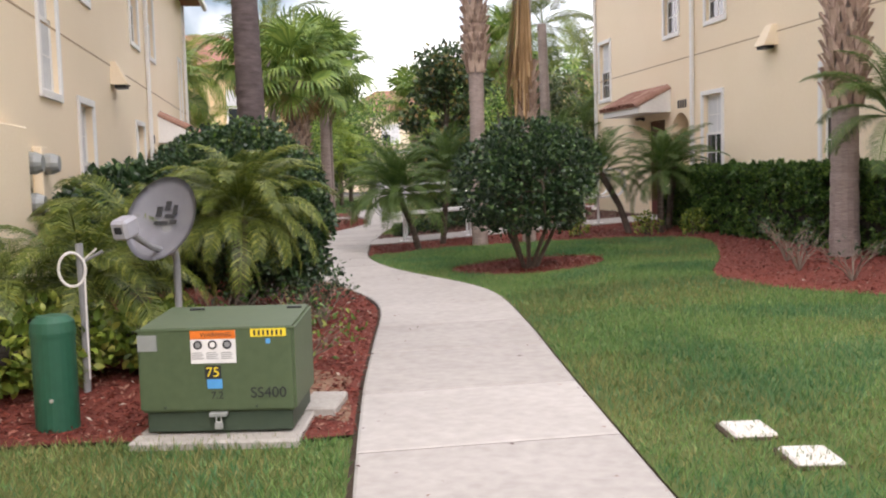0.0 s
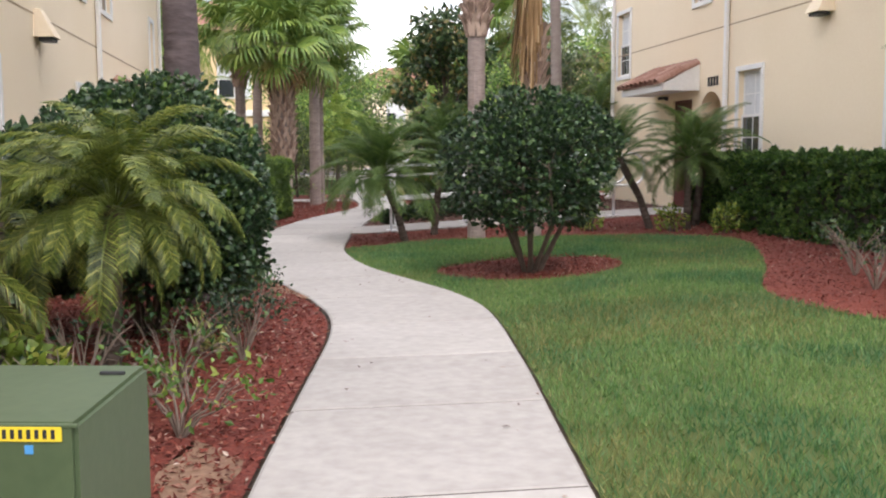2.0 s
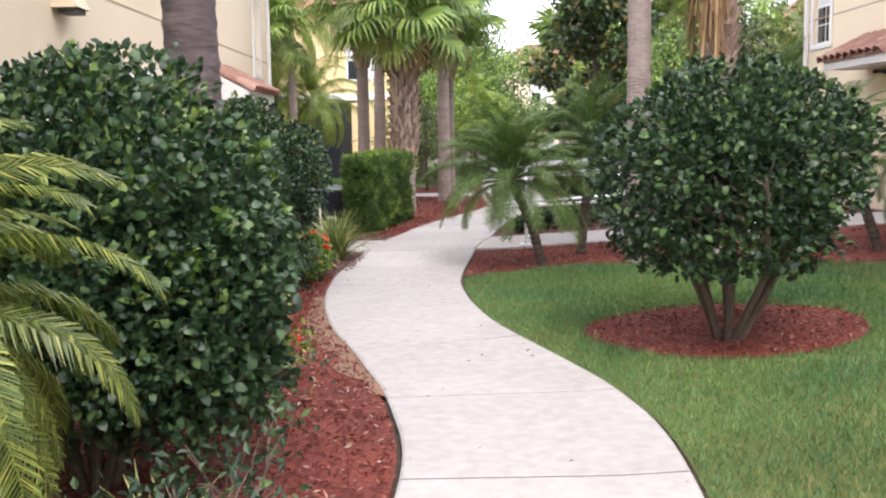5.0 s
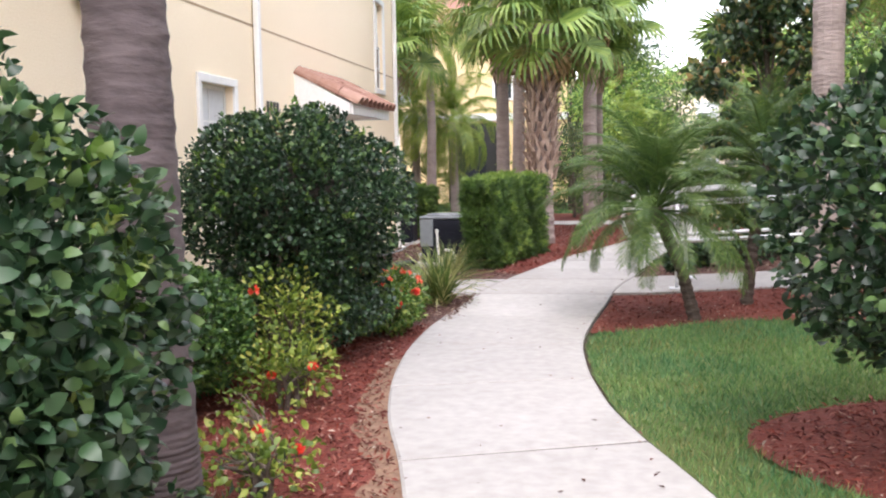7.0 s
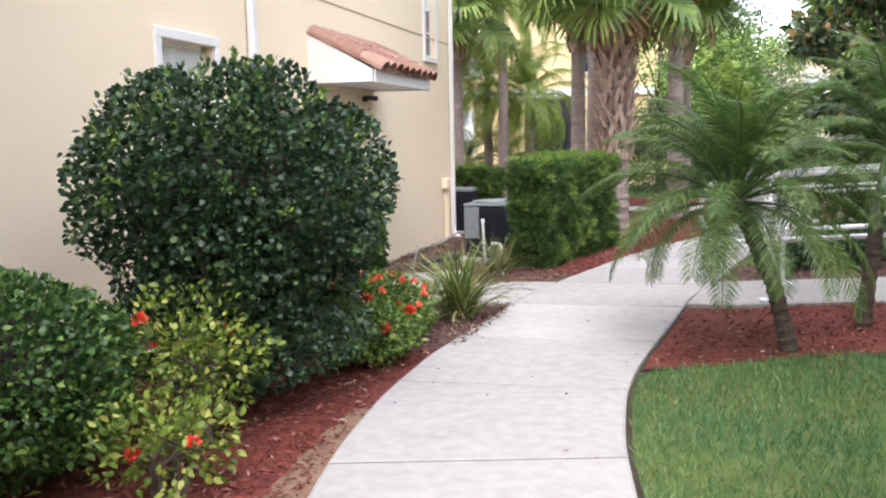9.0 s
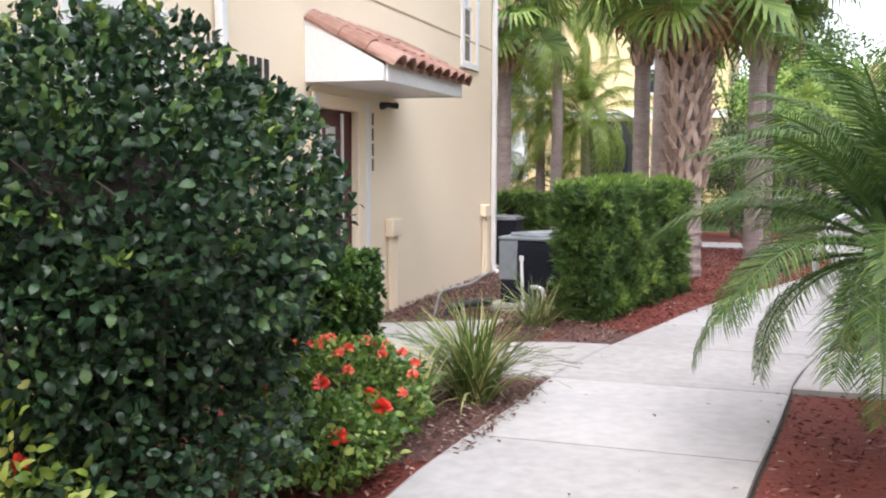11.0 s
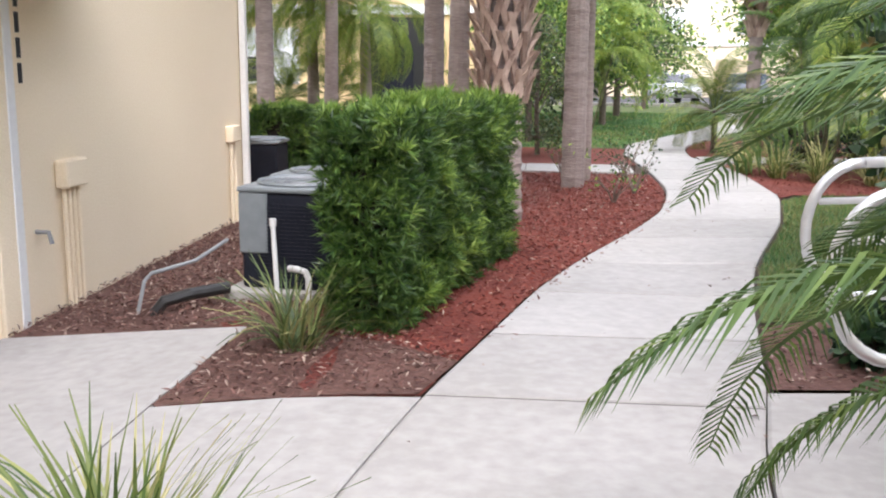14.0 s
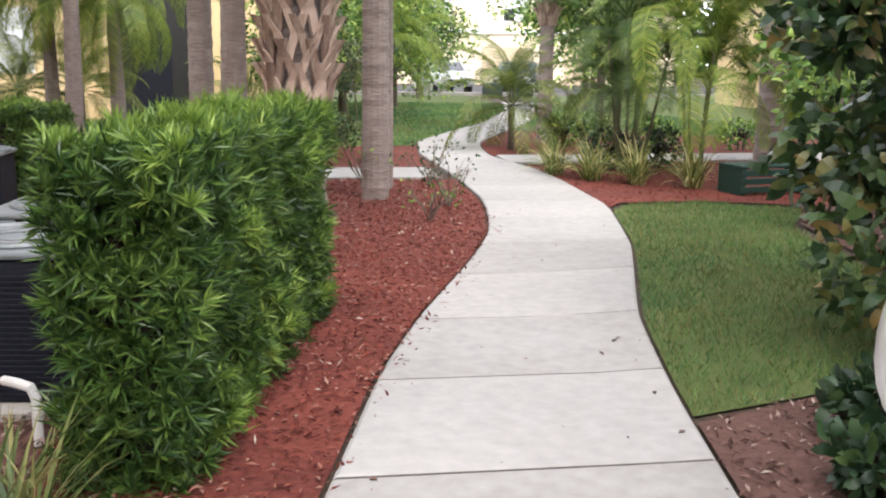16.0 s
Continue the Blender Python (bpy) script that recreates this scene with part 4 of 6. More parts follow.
def awning(X, out, y0, y1, zw, ze, proj, parent):
    """A small clay-tiled canopy on a white boxed frame."""
    a = part("canopy", box(*sorted((X, X + out * (proj - .1))), y0 + .04, y1 - .04, ze - .16, ze - .06, .01), M_WHITE, parent, "small clay-tiled door canopy")
    for y in (y0 + .01, y1 - .05):
        bm = bmesh.new()
        q = [(X, ze - .18), (X + out * (proj - .085), ze - .18), (X + out * (proj - .08), ze - .04), (X, zw - .09)]
        v0, v1 = [bm.verts.new((x, y, z)) for x, z in q], [bm.verts.new((x, y + .04, z)) for x, z in q]
        bm.faces.new(v0)
        bm.faces.new(v1[::-1])
        for k in range(4):
            bm.faces.new((v0[k], v0[(k + 1) % 4], v1[(k + 1) % 4], v1[k]))
        part("side_panel", bm, M_WHITE, a)
    part("fascia", box(*sorted((X + out * (proj - .08), X + out * (proj - .05))), y0 + .04, y1 - .04, ze - .19, ze - .03, .006), M_WHITE, a)
    bm = bmesh.new()
    q = [(X, zw - .07), (X + out * proj, ze - .02)]
    v = [bm.verts.new((x, y, z + d)) for d in (0, -.03) for x, z in q for y in (y0, y1)]
    for f in ((0, 1, 3, 2), (4, 6, 7, 5), (0, 2, 6, 4), (1, 5, 7, 3), (0, 4, 5, 1), (2, 3, 7, 6)):
        bm.faces.new([v[i] for i in f])
    part("deck", bm, M_TILE, a)
    cols, slope = 9, math.atan2(zw - ze, proj)
    L = math.hypot(proj, zw - ze) / 3
    bm = bmesh.new()
    for s in range(9):
        an = math.pi * s / 8
        for u, r in ((0, .120), (1, .145)):
            bm.verts.new((u * L * 1.12, r * math.cos(an), r * math.sin(an) * .85))
        for u, r in ((0, .104), (1, .125)):
            bm.verts.new((u * L * 1.12, r * math.cos(an), r * math.sin(an) * .85))
    bm.verts.ensure_lookup_table()
    for s in range(8):
        p, n = s * 4, s * 4 + 4
        for f in ((p, p + 1, n + 1, n), (p + 2, n + 2, n + 3, p + 3), (p + 1, p + 3, n + 3, n + 1), (p, n, n + 2, p + 2)):
            bm.faces.new([bm.verts[i] for i in f])
    bmesh.ops.recalc_face_normals(bm, faces=bm.faces)
    me = bpy.data.meshes.new("roof_tile")
    bm.to_mesh(me)
    bm.free()
    me.materials.append(M_TILE)
    for c in range(cols):
        for r in range(3):
            o = new("roof_tile", me)
            o.parent = a
            u = r * L * .97
            m = pose(X + out * u * math.cos(slope), y0 + (y1 - y0) * (c + .5) / cols, zw - .05 - u * math.sin(slope) - .012 * (2 - r), 0, 0, 0 if out > 0 else 180)
            o.matrix_basis = m @ pose(0, 0, 0, 0, math.degrees(slope) + rng.uniform(-1.2, 1.2), rng.uniform(-1.5, 1.5))


def lamp(X, out, y, z, parent):
    l = part("wall_lamp", tube([(X, y, z), (X + out * .12, y, z + .02)], [.045, .025], 10), M_BLACK, parent, "small black outdoor wall lamp")
    part("lamp_head", tube([(X + out * .1, y + .01, z + .01), (X + out * .14, y + .12, z + .01)], [.028, .036], 10), M_BLACK, l)


def arch_fill(X, out, y0, y1, zs, zc, depth, mat, parent):
    """The curved head of an arched opening, filling the corners above the curve, through the wall's depth."""
    bm = bmesh.new()
    n = 16
    ring = []
    for k in range(n + 1):
        t = k / n
        y = y0 + (y1 - y0) * t
        z = zs + (zc - .004 - zs) * math.sin(math.pi * t) ** 0.7
        ring.append((y, z))
    for xx in (X, X - out * depth):
        for (ya, za), (yb, zb) in zip(ring, ring[1:]):
            bm.faces.new([bm.verts.new((xx, *p)) for p in ((ya, za), (yb, zb), (yb, zc + .001), (ya, zc + .001))])
    for (ya, za), (yb, zb) in zip(ring, ring[1:]):
        bm.faces.new([bm.verts.new(p) for p in ((X, ya, za), (X, yb, zb), (X - out * depth, yb, zb), (X - out * depth, ya, za))])
    return part("arch", bm, mat, parent)


def front_door(X, out, y0, y1, z0, z1, parent, papers=True):
    xd = X - out * .06
    d = part("door", box(*sorted((xd, xd - out * .045)), y0, y1, z0, z1, .004), M_DOOR, parent, "dark red front door with papers taped on" if papers else "dark front door")
    w, h = y1 - y0, z1 - z0
    for a, b, c, e in ((.1, .45, .08, .33), (.55, .9, .08, .33), (.1, .45, .42, .66), (.55, .9, .42, .66), (.1, .45, .74, .94), (.55, .9, .74, .94)):
        part("panel", box(*sorted((xd, xd + out * .012)), y0 + w * a, y0 + w * b, z0 + h * c, z0 + h * e, .006), M_DOOR, d)
    part("handle", tube([(xd, y1 - .09, z0 + 1.0), (xd + out * .05, y1 - .09, z0 + 1.0), (xd + out * .06, y1 - .2, z0 + 1.0)], .013, 8), M_BLACK, d, "black lever handle")
    part("lock", tube([(xd, y1 - .09, z0 + 1.14), (xd + out * .03, y1 - .09, z0 + 1.14)], .03, 10), M_BLACK, d)
    if papers:
        part("door_edge_strip", box(*sorted((xd + out * .013, xd + out * .03)), y0 + w * .69, y0 + w * .75, z0, z1, .003), M_WHITE, d, "white strip down the door edge")
        for a, b, c, e in ((.03, .19, 1.73, 2.02), (.29, .54, 1.72, 2.02), (.05, .22, 1.35, 1.65), (.46, .61, 1.41, 1.56)):
            part("paper", box(*sorted((xd + out * .013, xd + out * .016)), y0 + w * a, y0 + w * b, z0 + c, z0 + e), M_PAPER, d, "sheet of white paper")
    t = .1
    for a in ((y0 - t, y0, z0, z1 + t), (y1, y1 + t, z0, z1 + t), (y0, y1, z1, z1 + t)):
        part("jamb", box(*sorted((X - out * .13, X - out * .05)), *a), M_DOOR, d)


def digits(X, out, y, z, parent, vertical, size=.15, n=4):
    """Plain dark bars in place of a number."""
    for k in range(n):
        yy, zz = (y, z - k * size * 1.25) if vertical else (y + k * size * .72, z)
        part("number_bar", box(*sorted((X + out * .004, X + out * .014)), yy - size * .2, yy + size * .2, zz - size, zz), M_INK, parent)


EAVE = 6.25
def house_shell(name, X, out, y0, y1, back, holes, label, z0, mat, eave):
    e = empty(name, label=label, category="house")
    wall_face(X, out, (y0, y1), (z0, eave), holes, mat, e)
    bm = bmesh.new()
    for y in (y0, y1):
        bm.faces.new([bm.verts.new(p) for p in ((X, y, z0), (back, y, z0), (back, y, eave), (X, y, eave))])
    bm.faces.new([bm.verts.new(p) for p in ((back, y0, z0), (back, y1, z0), (back, y1, eave), (back, y0, eave))])
    part("wall", bm, mat, e)
    part("inner_wall", box(*sorted((X - out * 2.2, X - out * 2.3)), y0 + .1, y1 - .1, z0, eave - .1), mat, e)
    o = .55
    bm = bmesh.new()
    xm, xa, xb = (X + back) / 2, X + out * o, back - out * o
    v = [bm.verts.new(p) for p in ((xa, y0 - o, eave), (xb, y0 - o, eave), (xb, y1 + o, eave), (xa, y1 + o, eave), (xm, y0 + 4, eave + 2.3), (xm, y1 - 4, eave + 2.3))]
    for f in ((0, 1, 4), (1, 2, 5, 4), (2, 3, 5), (3, 0, 4, 5), (3, 2, 1, 0)):
        bm.faces.new([v[i] for i in f])
    part("roof", bm, M_ROOF, e)
    part("fascia", box(*sorted((X + out * o, X + out * (o + .1))), y0 - o, y1 + o, eave - .14, eave + .02, .01), M_WHITE, e)
    part("wall_joint", box(*sorted((X + out * .001, X + out * .004)), y0, y1, JZ[name] - .012, JZ[name] + .012), M_JOINT, e)
    return e


JZ = {"apartment_house": 3.24, "apartment_house_raised": 3.70}
XL, XR = -3.60, 7.36
WL = [(12.3, 13.35, 2.41, 4.25, 1), (14.22, 15.3, .85, 2.58, 1), (14.35, 15.42, 3.84, 5.45, 0), (19.2, 20.3, .82, 2.55, .5), (19.05, 20.15, 3.84, 5.45, 0), (21.35, 22.45, 3.86, 5.45, 0), (27.2, 28.0, 2.84, 4.6, .5), (7.0, 8.05, .85, 2.55, 1)]
holes = [(a + .09, b - .09, c + .09, d - .09) for a, b, c, d, _ in WL] + [(20.55, 22.22, -.25, 2.15, 1.6), (22.72, 23.62, -.2, 2.03)]
left_house = house_shell("apartment_house", XL, 1, 4.0, 28.9, -15, holes, "cream stucco two-storey apartment house with clay-tiled canopy", -.4, M_STUCCO, EAVE)
for a, b, c, d, bl in WL:
    window(XL, 1, a, b, c, d, left_house, bl)
arch_fill(XL, 1, 20.55, 22.22, 1.9, 2.15, .35, M_STUCCO, left_house)
front_door(XL, 1, 22.74, 23.6, -.16, 2.0, left_house)
for a in ((22.58, 22.72, -.2, 2.17), (23.62, 23.98, -.2, 2.17)):
    part("door_surround", box(XL, XL + .03, *a, .006), M_STUCCO, left_house)
part("door_surround", box(XL, XL + .032, 22.72, 23.62, 2.03, 2.17, .006), M_STUCCO, left_house)
part("door_trim", box(XL + .002, XL + .036, 23.82, 23.92, -.2, 2.15, .006), M_WHITE, left_house, "white painted door trim")
part("door_trim", box(XL + .002, XL + .036, 22.60, 22.70, -.2, 2.15, .006), M_WHITE, left_house, "white painted door trim")
awning(XL, 1, 22.45, 24.75, 2.90, 2.42, .86, left_house)
lamp(XL, 1, 24.3, 2.13, left_house)
digits(XL, 1, 21.36, 2.37, left_house, False, .17)
digits(XL + .002, 1, 24.03, 2.04, left_house, True, .13)
for y in (20.95, 28.8):
    downspout(XL, 1, y, -.22, EAVE - .1, left_house)
vent(XL, 1, 17.05, 2.95, left_house)
ub = part("utility_box", box(XL, XL + .10, 24.42, 24.74, .68, .88, .012), M_STUCCO, left_house, "cream utility box with conduits")
for k in range(4):
    part("conduit", tube([(XL + .04, 24.47 + k * .07, .69), (XL + .04, 24.47 + k * .07, -.25)], .017, 8), M_STUCCO, ub)
part("hose_tap", tube([(XL, 24.12, .42), (XL + .09, 24.12, .42), (XL + .11, 24.12, .34)], .016, 8), M_PLAST, left_house, "grey outdoor hose tap")
cb = part("utility_box", box(XL, XL + .09, 28.22, 28.5, .72, .9, .012), M_STUCCO, left_house, "cream utility box with conduits")
for k in range(2):
    part("conduit", tube([(XL + .04, 28.28 + k * .13, .73), (XL + .04, 28.28 + k * .13, -.3)], .02, 8), M_STUCCO, cb)
mb = part("meter_cabinet", box(XL, XL + .16, 9.9, 11.05, .5, 2.02, .012), M_STUCCO, left_house, "cream electric meter cabinet")
for y, z in ((11.25, 1.68), (11.95, 1.68), (11.25, 1.28)):
    part("meter", tube([(XL + .02, y, z), (XL + .17, y, z), (XL + .24, y, z)], [.11, .11, .08], 14), M_GREY, mb, "round grey electric meter")
    part("meter_box", box(XL, XL + .1, y - .13, y + .13, z - .5, z + .18, .01), M_STUCCO, mb)

WR = [(18.83, 19.84, 1.22, 2.93, .5), (20.9, 21.8, 4.2, 5.84, .0), (18.72, 19.7, 4.2, 5.84, 0), (25.2, 26.2, 3.13, 4.74, .5), (14.5, 15.5, 1.32, 3.04, .5), (14.2, 15.2, 4.22, 5.84, 0), (9.0, 10.0, 1.3, 3.0, .5)]
holes = [(a + .09, b - .09, c + .09, d - .09) for a, b, c, d, _ in WR] + [(20.45, 21.35, .2, 2.58, 1.4), (21.75, 22.7, .3, 2.48)]
right_house = house_shell("apartment_house_raised", XR, -1, 2.0, 26.45, 18, holes, "cream stucco two-storey apartment house behind a clipped hedge", 0, M_STUCCO, 6.8)
for a, b, c, d, bl in WR:
    window(XR, -1, a, b, c, d, right_house, bl)
arch_fill(XR, -1, 20.45, 21.35, 2.3, 2.58, .3, M_STUCCO, right_house)
front_door(XR, -1, 21.77, 22.68, .32, 2.44, right_house, False)
awning(XR, -1, 21.4, 23.75, 3.22, 2.80, .80, right_house)
lamp(XR, -1, 23.0, 2.55, right_house)
digits(XR, -1, 20.62, 2.84, right_house, False, .17)
for y in (20.2, 26.35):
    downspout(XR, -1, y, .3, 6.7, right_house)
vent(XR, -1, 16.98, 3.47, right_house)


def far_house(x0, x1, y0, y1, h, label, wins, porch=(), garages=(), paint=M_STUCCO2):
    """A house seen from afar: storeys, band, windows, porch, garage doors and a hipped roof."""
    e = empty("far_house", label=label, category="house", group="far houses")
    part("wall", box(x0, x1, y0, y1, -.1, h), paint, e)
    part("floor_band", box(x0 - .08, x1 + .08, y0 - .10, y0, 2.92, 3.17, .01), M_WHITE, e)
    for x, w, z0, z1 in wins:
        f = part("window", box(x - w / 2 - .08, x + w / 2 + .08, y0 - .05, y0, z0 - .08, z1 + .08, .01), M_WHITE, e, "white-framed far window")
        for a, b in ((z0, (z0 + z1) / 2 - .03), ((z0 + z1) / 2 + .03, z1)):
            part("pane", box(x - w / 2, x - .03, y0 - .07, y0 - .052, a, b), M_BLIND if a > z0 else M_DARKGLASS, f)
            part("pane", box(x + .03, x + w / 2, y0 - .07, y0 - .052, a, b), M_BLIND, f)
    for x, w in porch:
        # no recess is cut: a black panel on the wall paints the porch's shade
        p = part("porch", box(x - w / 2, x + w / 2, y0 - .06, y0 + .01, 0, 2.85), M_BLACK, e, "flat black panel painting the shade of a porch")
        for s in (-1, 1):
            part("porch_post", box(x + s * w / 2 - .15, x + s * w / 2 + .15, y0 - .25, y0 - .06, 0, 2.8, .02), M_STUCCO2, p)
        part("porch_door", box(x - .45, x + .45, y0 - .09, y0 - .07, 0, 2.1), M_ACB, p)
    for x, w in garages:
        gd = part("garage_door", box(x - w / 2, x + w / 2, y0 - .06, y0, 0, 2.2, .01), M_GAR, e, "beige panelled garage door")
        for k in range(4):
            part("door_panel", box(x - w / 2 + .06, x + w / 2 - .06, y0 - .08, y0 - .06, .06 + k * .54, .52 + k * .54, .01), M_GAR, gd)
    bm = bmesh.new()
    o, ym = .5, (y0 + y1) / 2
    v = [bm.verts.new(p) for p in ((x0 - o, y0 - o, h), (x1 + o, y0 - o, h), (x1 + o, y1 + o, h), (x0 - o, y1 + o, h), (x0 + 3, ym, h + 2), (x1 - 3, ym, h + 2))]
    for f in ((0, 1, 5, 4), (1, 2, 5), (2, 3, 4, 5), (3, 0, 4), (3, 2, 1, 0)):
        bm.faces.new([v[i] for i in f])
    part("roof", bm, M_ROOF, e)
    return e


far_house(-24, -.7, 44, 54, 6.2, "yellow stucco house with a white floor band", [(-7.45, 1.4, 1.15, 2.5), (-10.9, 1.4, 1.15, 2.5), (-6.8, 1.4, 3.7, 5.1), (-2.6, 1.2, 3.7, 5.1), (-14, 1.4, 3.7, 5.1), (-14, 1.4, .7, 2.0)], porch=[(-4.0, 2.1)])
far_house(4, 22, 77, 87, 6.2, "cream stucco house with garages across the street", [(7.5, 1.3, 3.7, 5.1), (12, 1.3, 3.7, 5.1), (18, 1.3, 3.7, 5.1)], garages=[(11.5, 2.8), (16.5, 2.8)], paint=M_STUCCO)
far_house(15, 34, 45, 55, 6.2, "yellow stucco house behind a clipped hedge", [(17, 1.3, .9, 2.2), (20, 1.3, 3.7, 5.1), (17, 1.3, 3.7, 5.1), (24, 1.3, 3.7, 5.1)], porch=[(20.5, 1.4)])
far_house(-60, -4, 78, 88, 6.2, "yellow stucco house far across the street", [(-10, 1.3, 3.7, 5.1), (-16, 1.3, 3.7, 5.1), (-10, 1.3, .9, 2.2), (-22, 1.3, .9, 2.2)])
far_house(-20, 20, -26, -16, 6.2, "cream stucco house behind the path's start", [(-6, 1.3, .9, 2.2), (0, 1.3, 3.7, 5.1), (6, 1.3, .9, 2.2)])

# ---- green cabinet on its pad, and what stands beside it ----
def padmount():
    e = empty("transformer_cabinet", -1.425, 7.13, 0.055, -10.5, "green steel transformer cabinet with stickers on a pad", "electric cabinet")
    W, D, H, b = .445, .33, .65, .12
    part("plinth", box(-W + .03, W - .03, -D + .03, D, 0, b, .008), M_GREEN2, e)
    bm = bmesh.new()
    v = [bm.verts.new(p) for p in ((-W, -D, b), (W, -D, b), (W, D, b), (-W, D, b), (-W, -D, H - .05), (W, -D, H - .05), (W, D, H - .015), (-W, D, H - .015))]
    for f in ((3, 2, 1, 0), (4, 5, 6, 7), (0, 1, 5, 4), (1, 2, 6, 5), (2, 3, 7, 6), (3, 0, 4, 7)):
        bm.faces.new([v[i] for i in f])
    bmesh.ops.bevel(bm, geom=bm.edges[:], offset=.015, segments=2, affect="EDGES")
    part("hood", bm, M_GREEN, e)
    lid = part("lid_seam", box(-W - .004, W + .004, -D - .003, -D + .012, H - .066, H - .052, .003), M_GREEN, e)
    for x in (-.24, .36):
        part("hinge", box(x - .045, x + .045, .19, .21, H - .024, H - .010, .003), M_INK, e)
    F = -D - .003
    def plate(n, x0, x1, z0, z1, m, par=None, d=.002, label=""):
        return part(n, box(x0, x1, F - d, F + .004, z0, z1), m, par or e, label)
    plate("name_plate", -.44, -.33, .475, .565, M_GREY, d=.004, label="blank grey name plate")
    st = plate("warning_sticker", -.14, .115, .40, .585, M_PAPER, label="orange and white warning sticker")
    plate("orange_band", -.14, .115, .538, .585, M_ORANGE, st, .004)
    lettering("WARNING", .036, M_INK, st, pose(.005, F - .0055, .5615, 90), label="black capital letters")
    for k in range(3):
        x = -.098 + k * .083
        part("pictogram", tube([(x, F - .004, .505), (x, F - .0055, .505)], [.026, .026], 14), M_INK, st)
        part("pictogram_middle", tube([(x, F - .005, .505), (x, F - .0065, .505)], [.016, .016], 12), M_PAPER if k == 1 else M_PLAST, st)
        for j in range(4):
            plate("text_bar", x - .036, x + .030 - .01 * (j % 2), .425 + j * .011, .429 + j * .011, M_PLAST, st, .004)
    pl = plate("number_sticker", -.065, .025, .31, .385, M_INK, label="black sticker with yellow number")
    lettering("75", .078, M_YELLOW, pl, pose(-.02, F - .0045, .347, 90))
    plate("blue_sticker", -.055, .03, .255, .308, M_BLUE, label="small blue sticker")
    lettering("7.2", .058, M_INK, e, pose(.0, F - .0035, .215, 90))
    lettering("SS400", .085, M_INK, e, pose(.29, F - .0035, .225, 90))
    ys = plate("serial_sticker", .20, .40, .545, .59, M_YELLOW, label="yellow serial sticker")
    for k in range(7):
        plate("serial_bar", .218 + k * .025, .230 + k * .025, .553, .582, M_INK, ys, .004)
    plate("letter_sticker", .285, .31, .505, .532, M_BLUE)
    lk = part("padlock_plate", box(-.05, .05, F - .02, F + .05, .095, .118, .004), M_GREY, e, "latch plate with a padlock")
    part("padlock", box(-.022, .022, F - .015, F + .012, .02, .065, .006), M_GREY, lk)
    part("shackle", tube([(-.014, F, .06), (-.014, F, .09), (0, F, .10), (.014, F, .09), (.014, F, .06)], .004, 6), M_STEEL, lk)
    for x in (-.3, .22):
        part("bolt", tube([(x, F + .004, .15), (x, F - .006, .15)], .008, 8), M_GREEN2, e)
    return e


pad = tagged(part("concrete_pad", box(-.49, .46, -.45, .43, 0, .085, .012), M_CONC2), "grey concrete pad under the green cabinet", "concrete pad")
pad.matrix_basis = pose(-1.42, 7.13, -.045, 0, 0, -10.5)
padmount()
step = tagged(part("concrete_block", box(-.14, .10, -.20, .24, 0, .075, .012), M_CONC2), "grey concrete pad beside the green cabinet", "concrete pad")
step.matrix_basis = pose(-.86, 7.40, -.01, 0, 0, -14)

e = empty("cable_pedestal", -2.48, 7.38, 0, 0, "round dark green plastic cable pedestal", "cable pedestal")
part("body", tube([(0, 0, -.03), (0, 0, .57)], .128, 24), M_PED, e, smooth=False)
part("cap", tube([(0, 0, .57), (0, 0, .60), (0, 0, .66), (0, 0, .695), (0, 0, .70)], [.132, .134, .126, .09, .01], 24), M_PED, e)
part("lock", tube([(0, -.125, .2), (0, -.14, .2)], .012, 8), M_STEEL, e)

e = empty("steel_post", -2.50, 8.38, 0, 0, "thin steel post with a coiled white cable", "post")
part("post", tube([(0, 0, -.05), (.01, 0, .5), (0, 0, 1.06)], .026, 10), M_PLAST, e)
part("cable_coil", tube([(.09 * math.cos(a) - .05, -.03 - .01 * math.sin(a), .88 + .12 * math.sin(a)) for a in np.linspace(0, 6.6, 22)], .010, 6), M_PVC, e, "white coiled cable")
part("cable", tube([(.03, -.03, .1), (.03, -.035, .5), (.035, -.03, .95), (.12, -.03, 1.02)], .007, 6), M_PVC, e)
part("cross_arm", tube([(0, -.02, .92), (.16, -.02, 1.0)], .012, 6), M_PLAST, e)


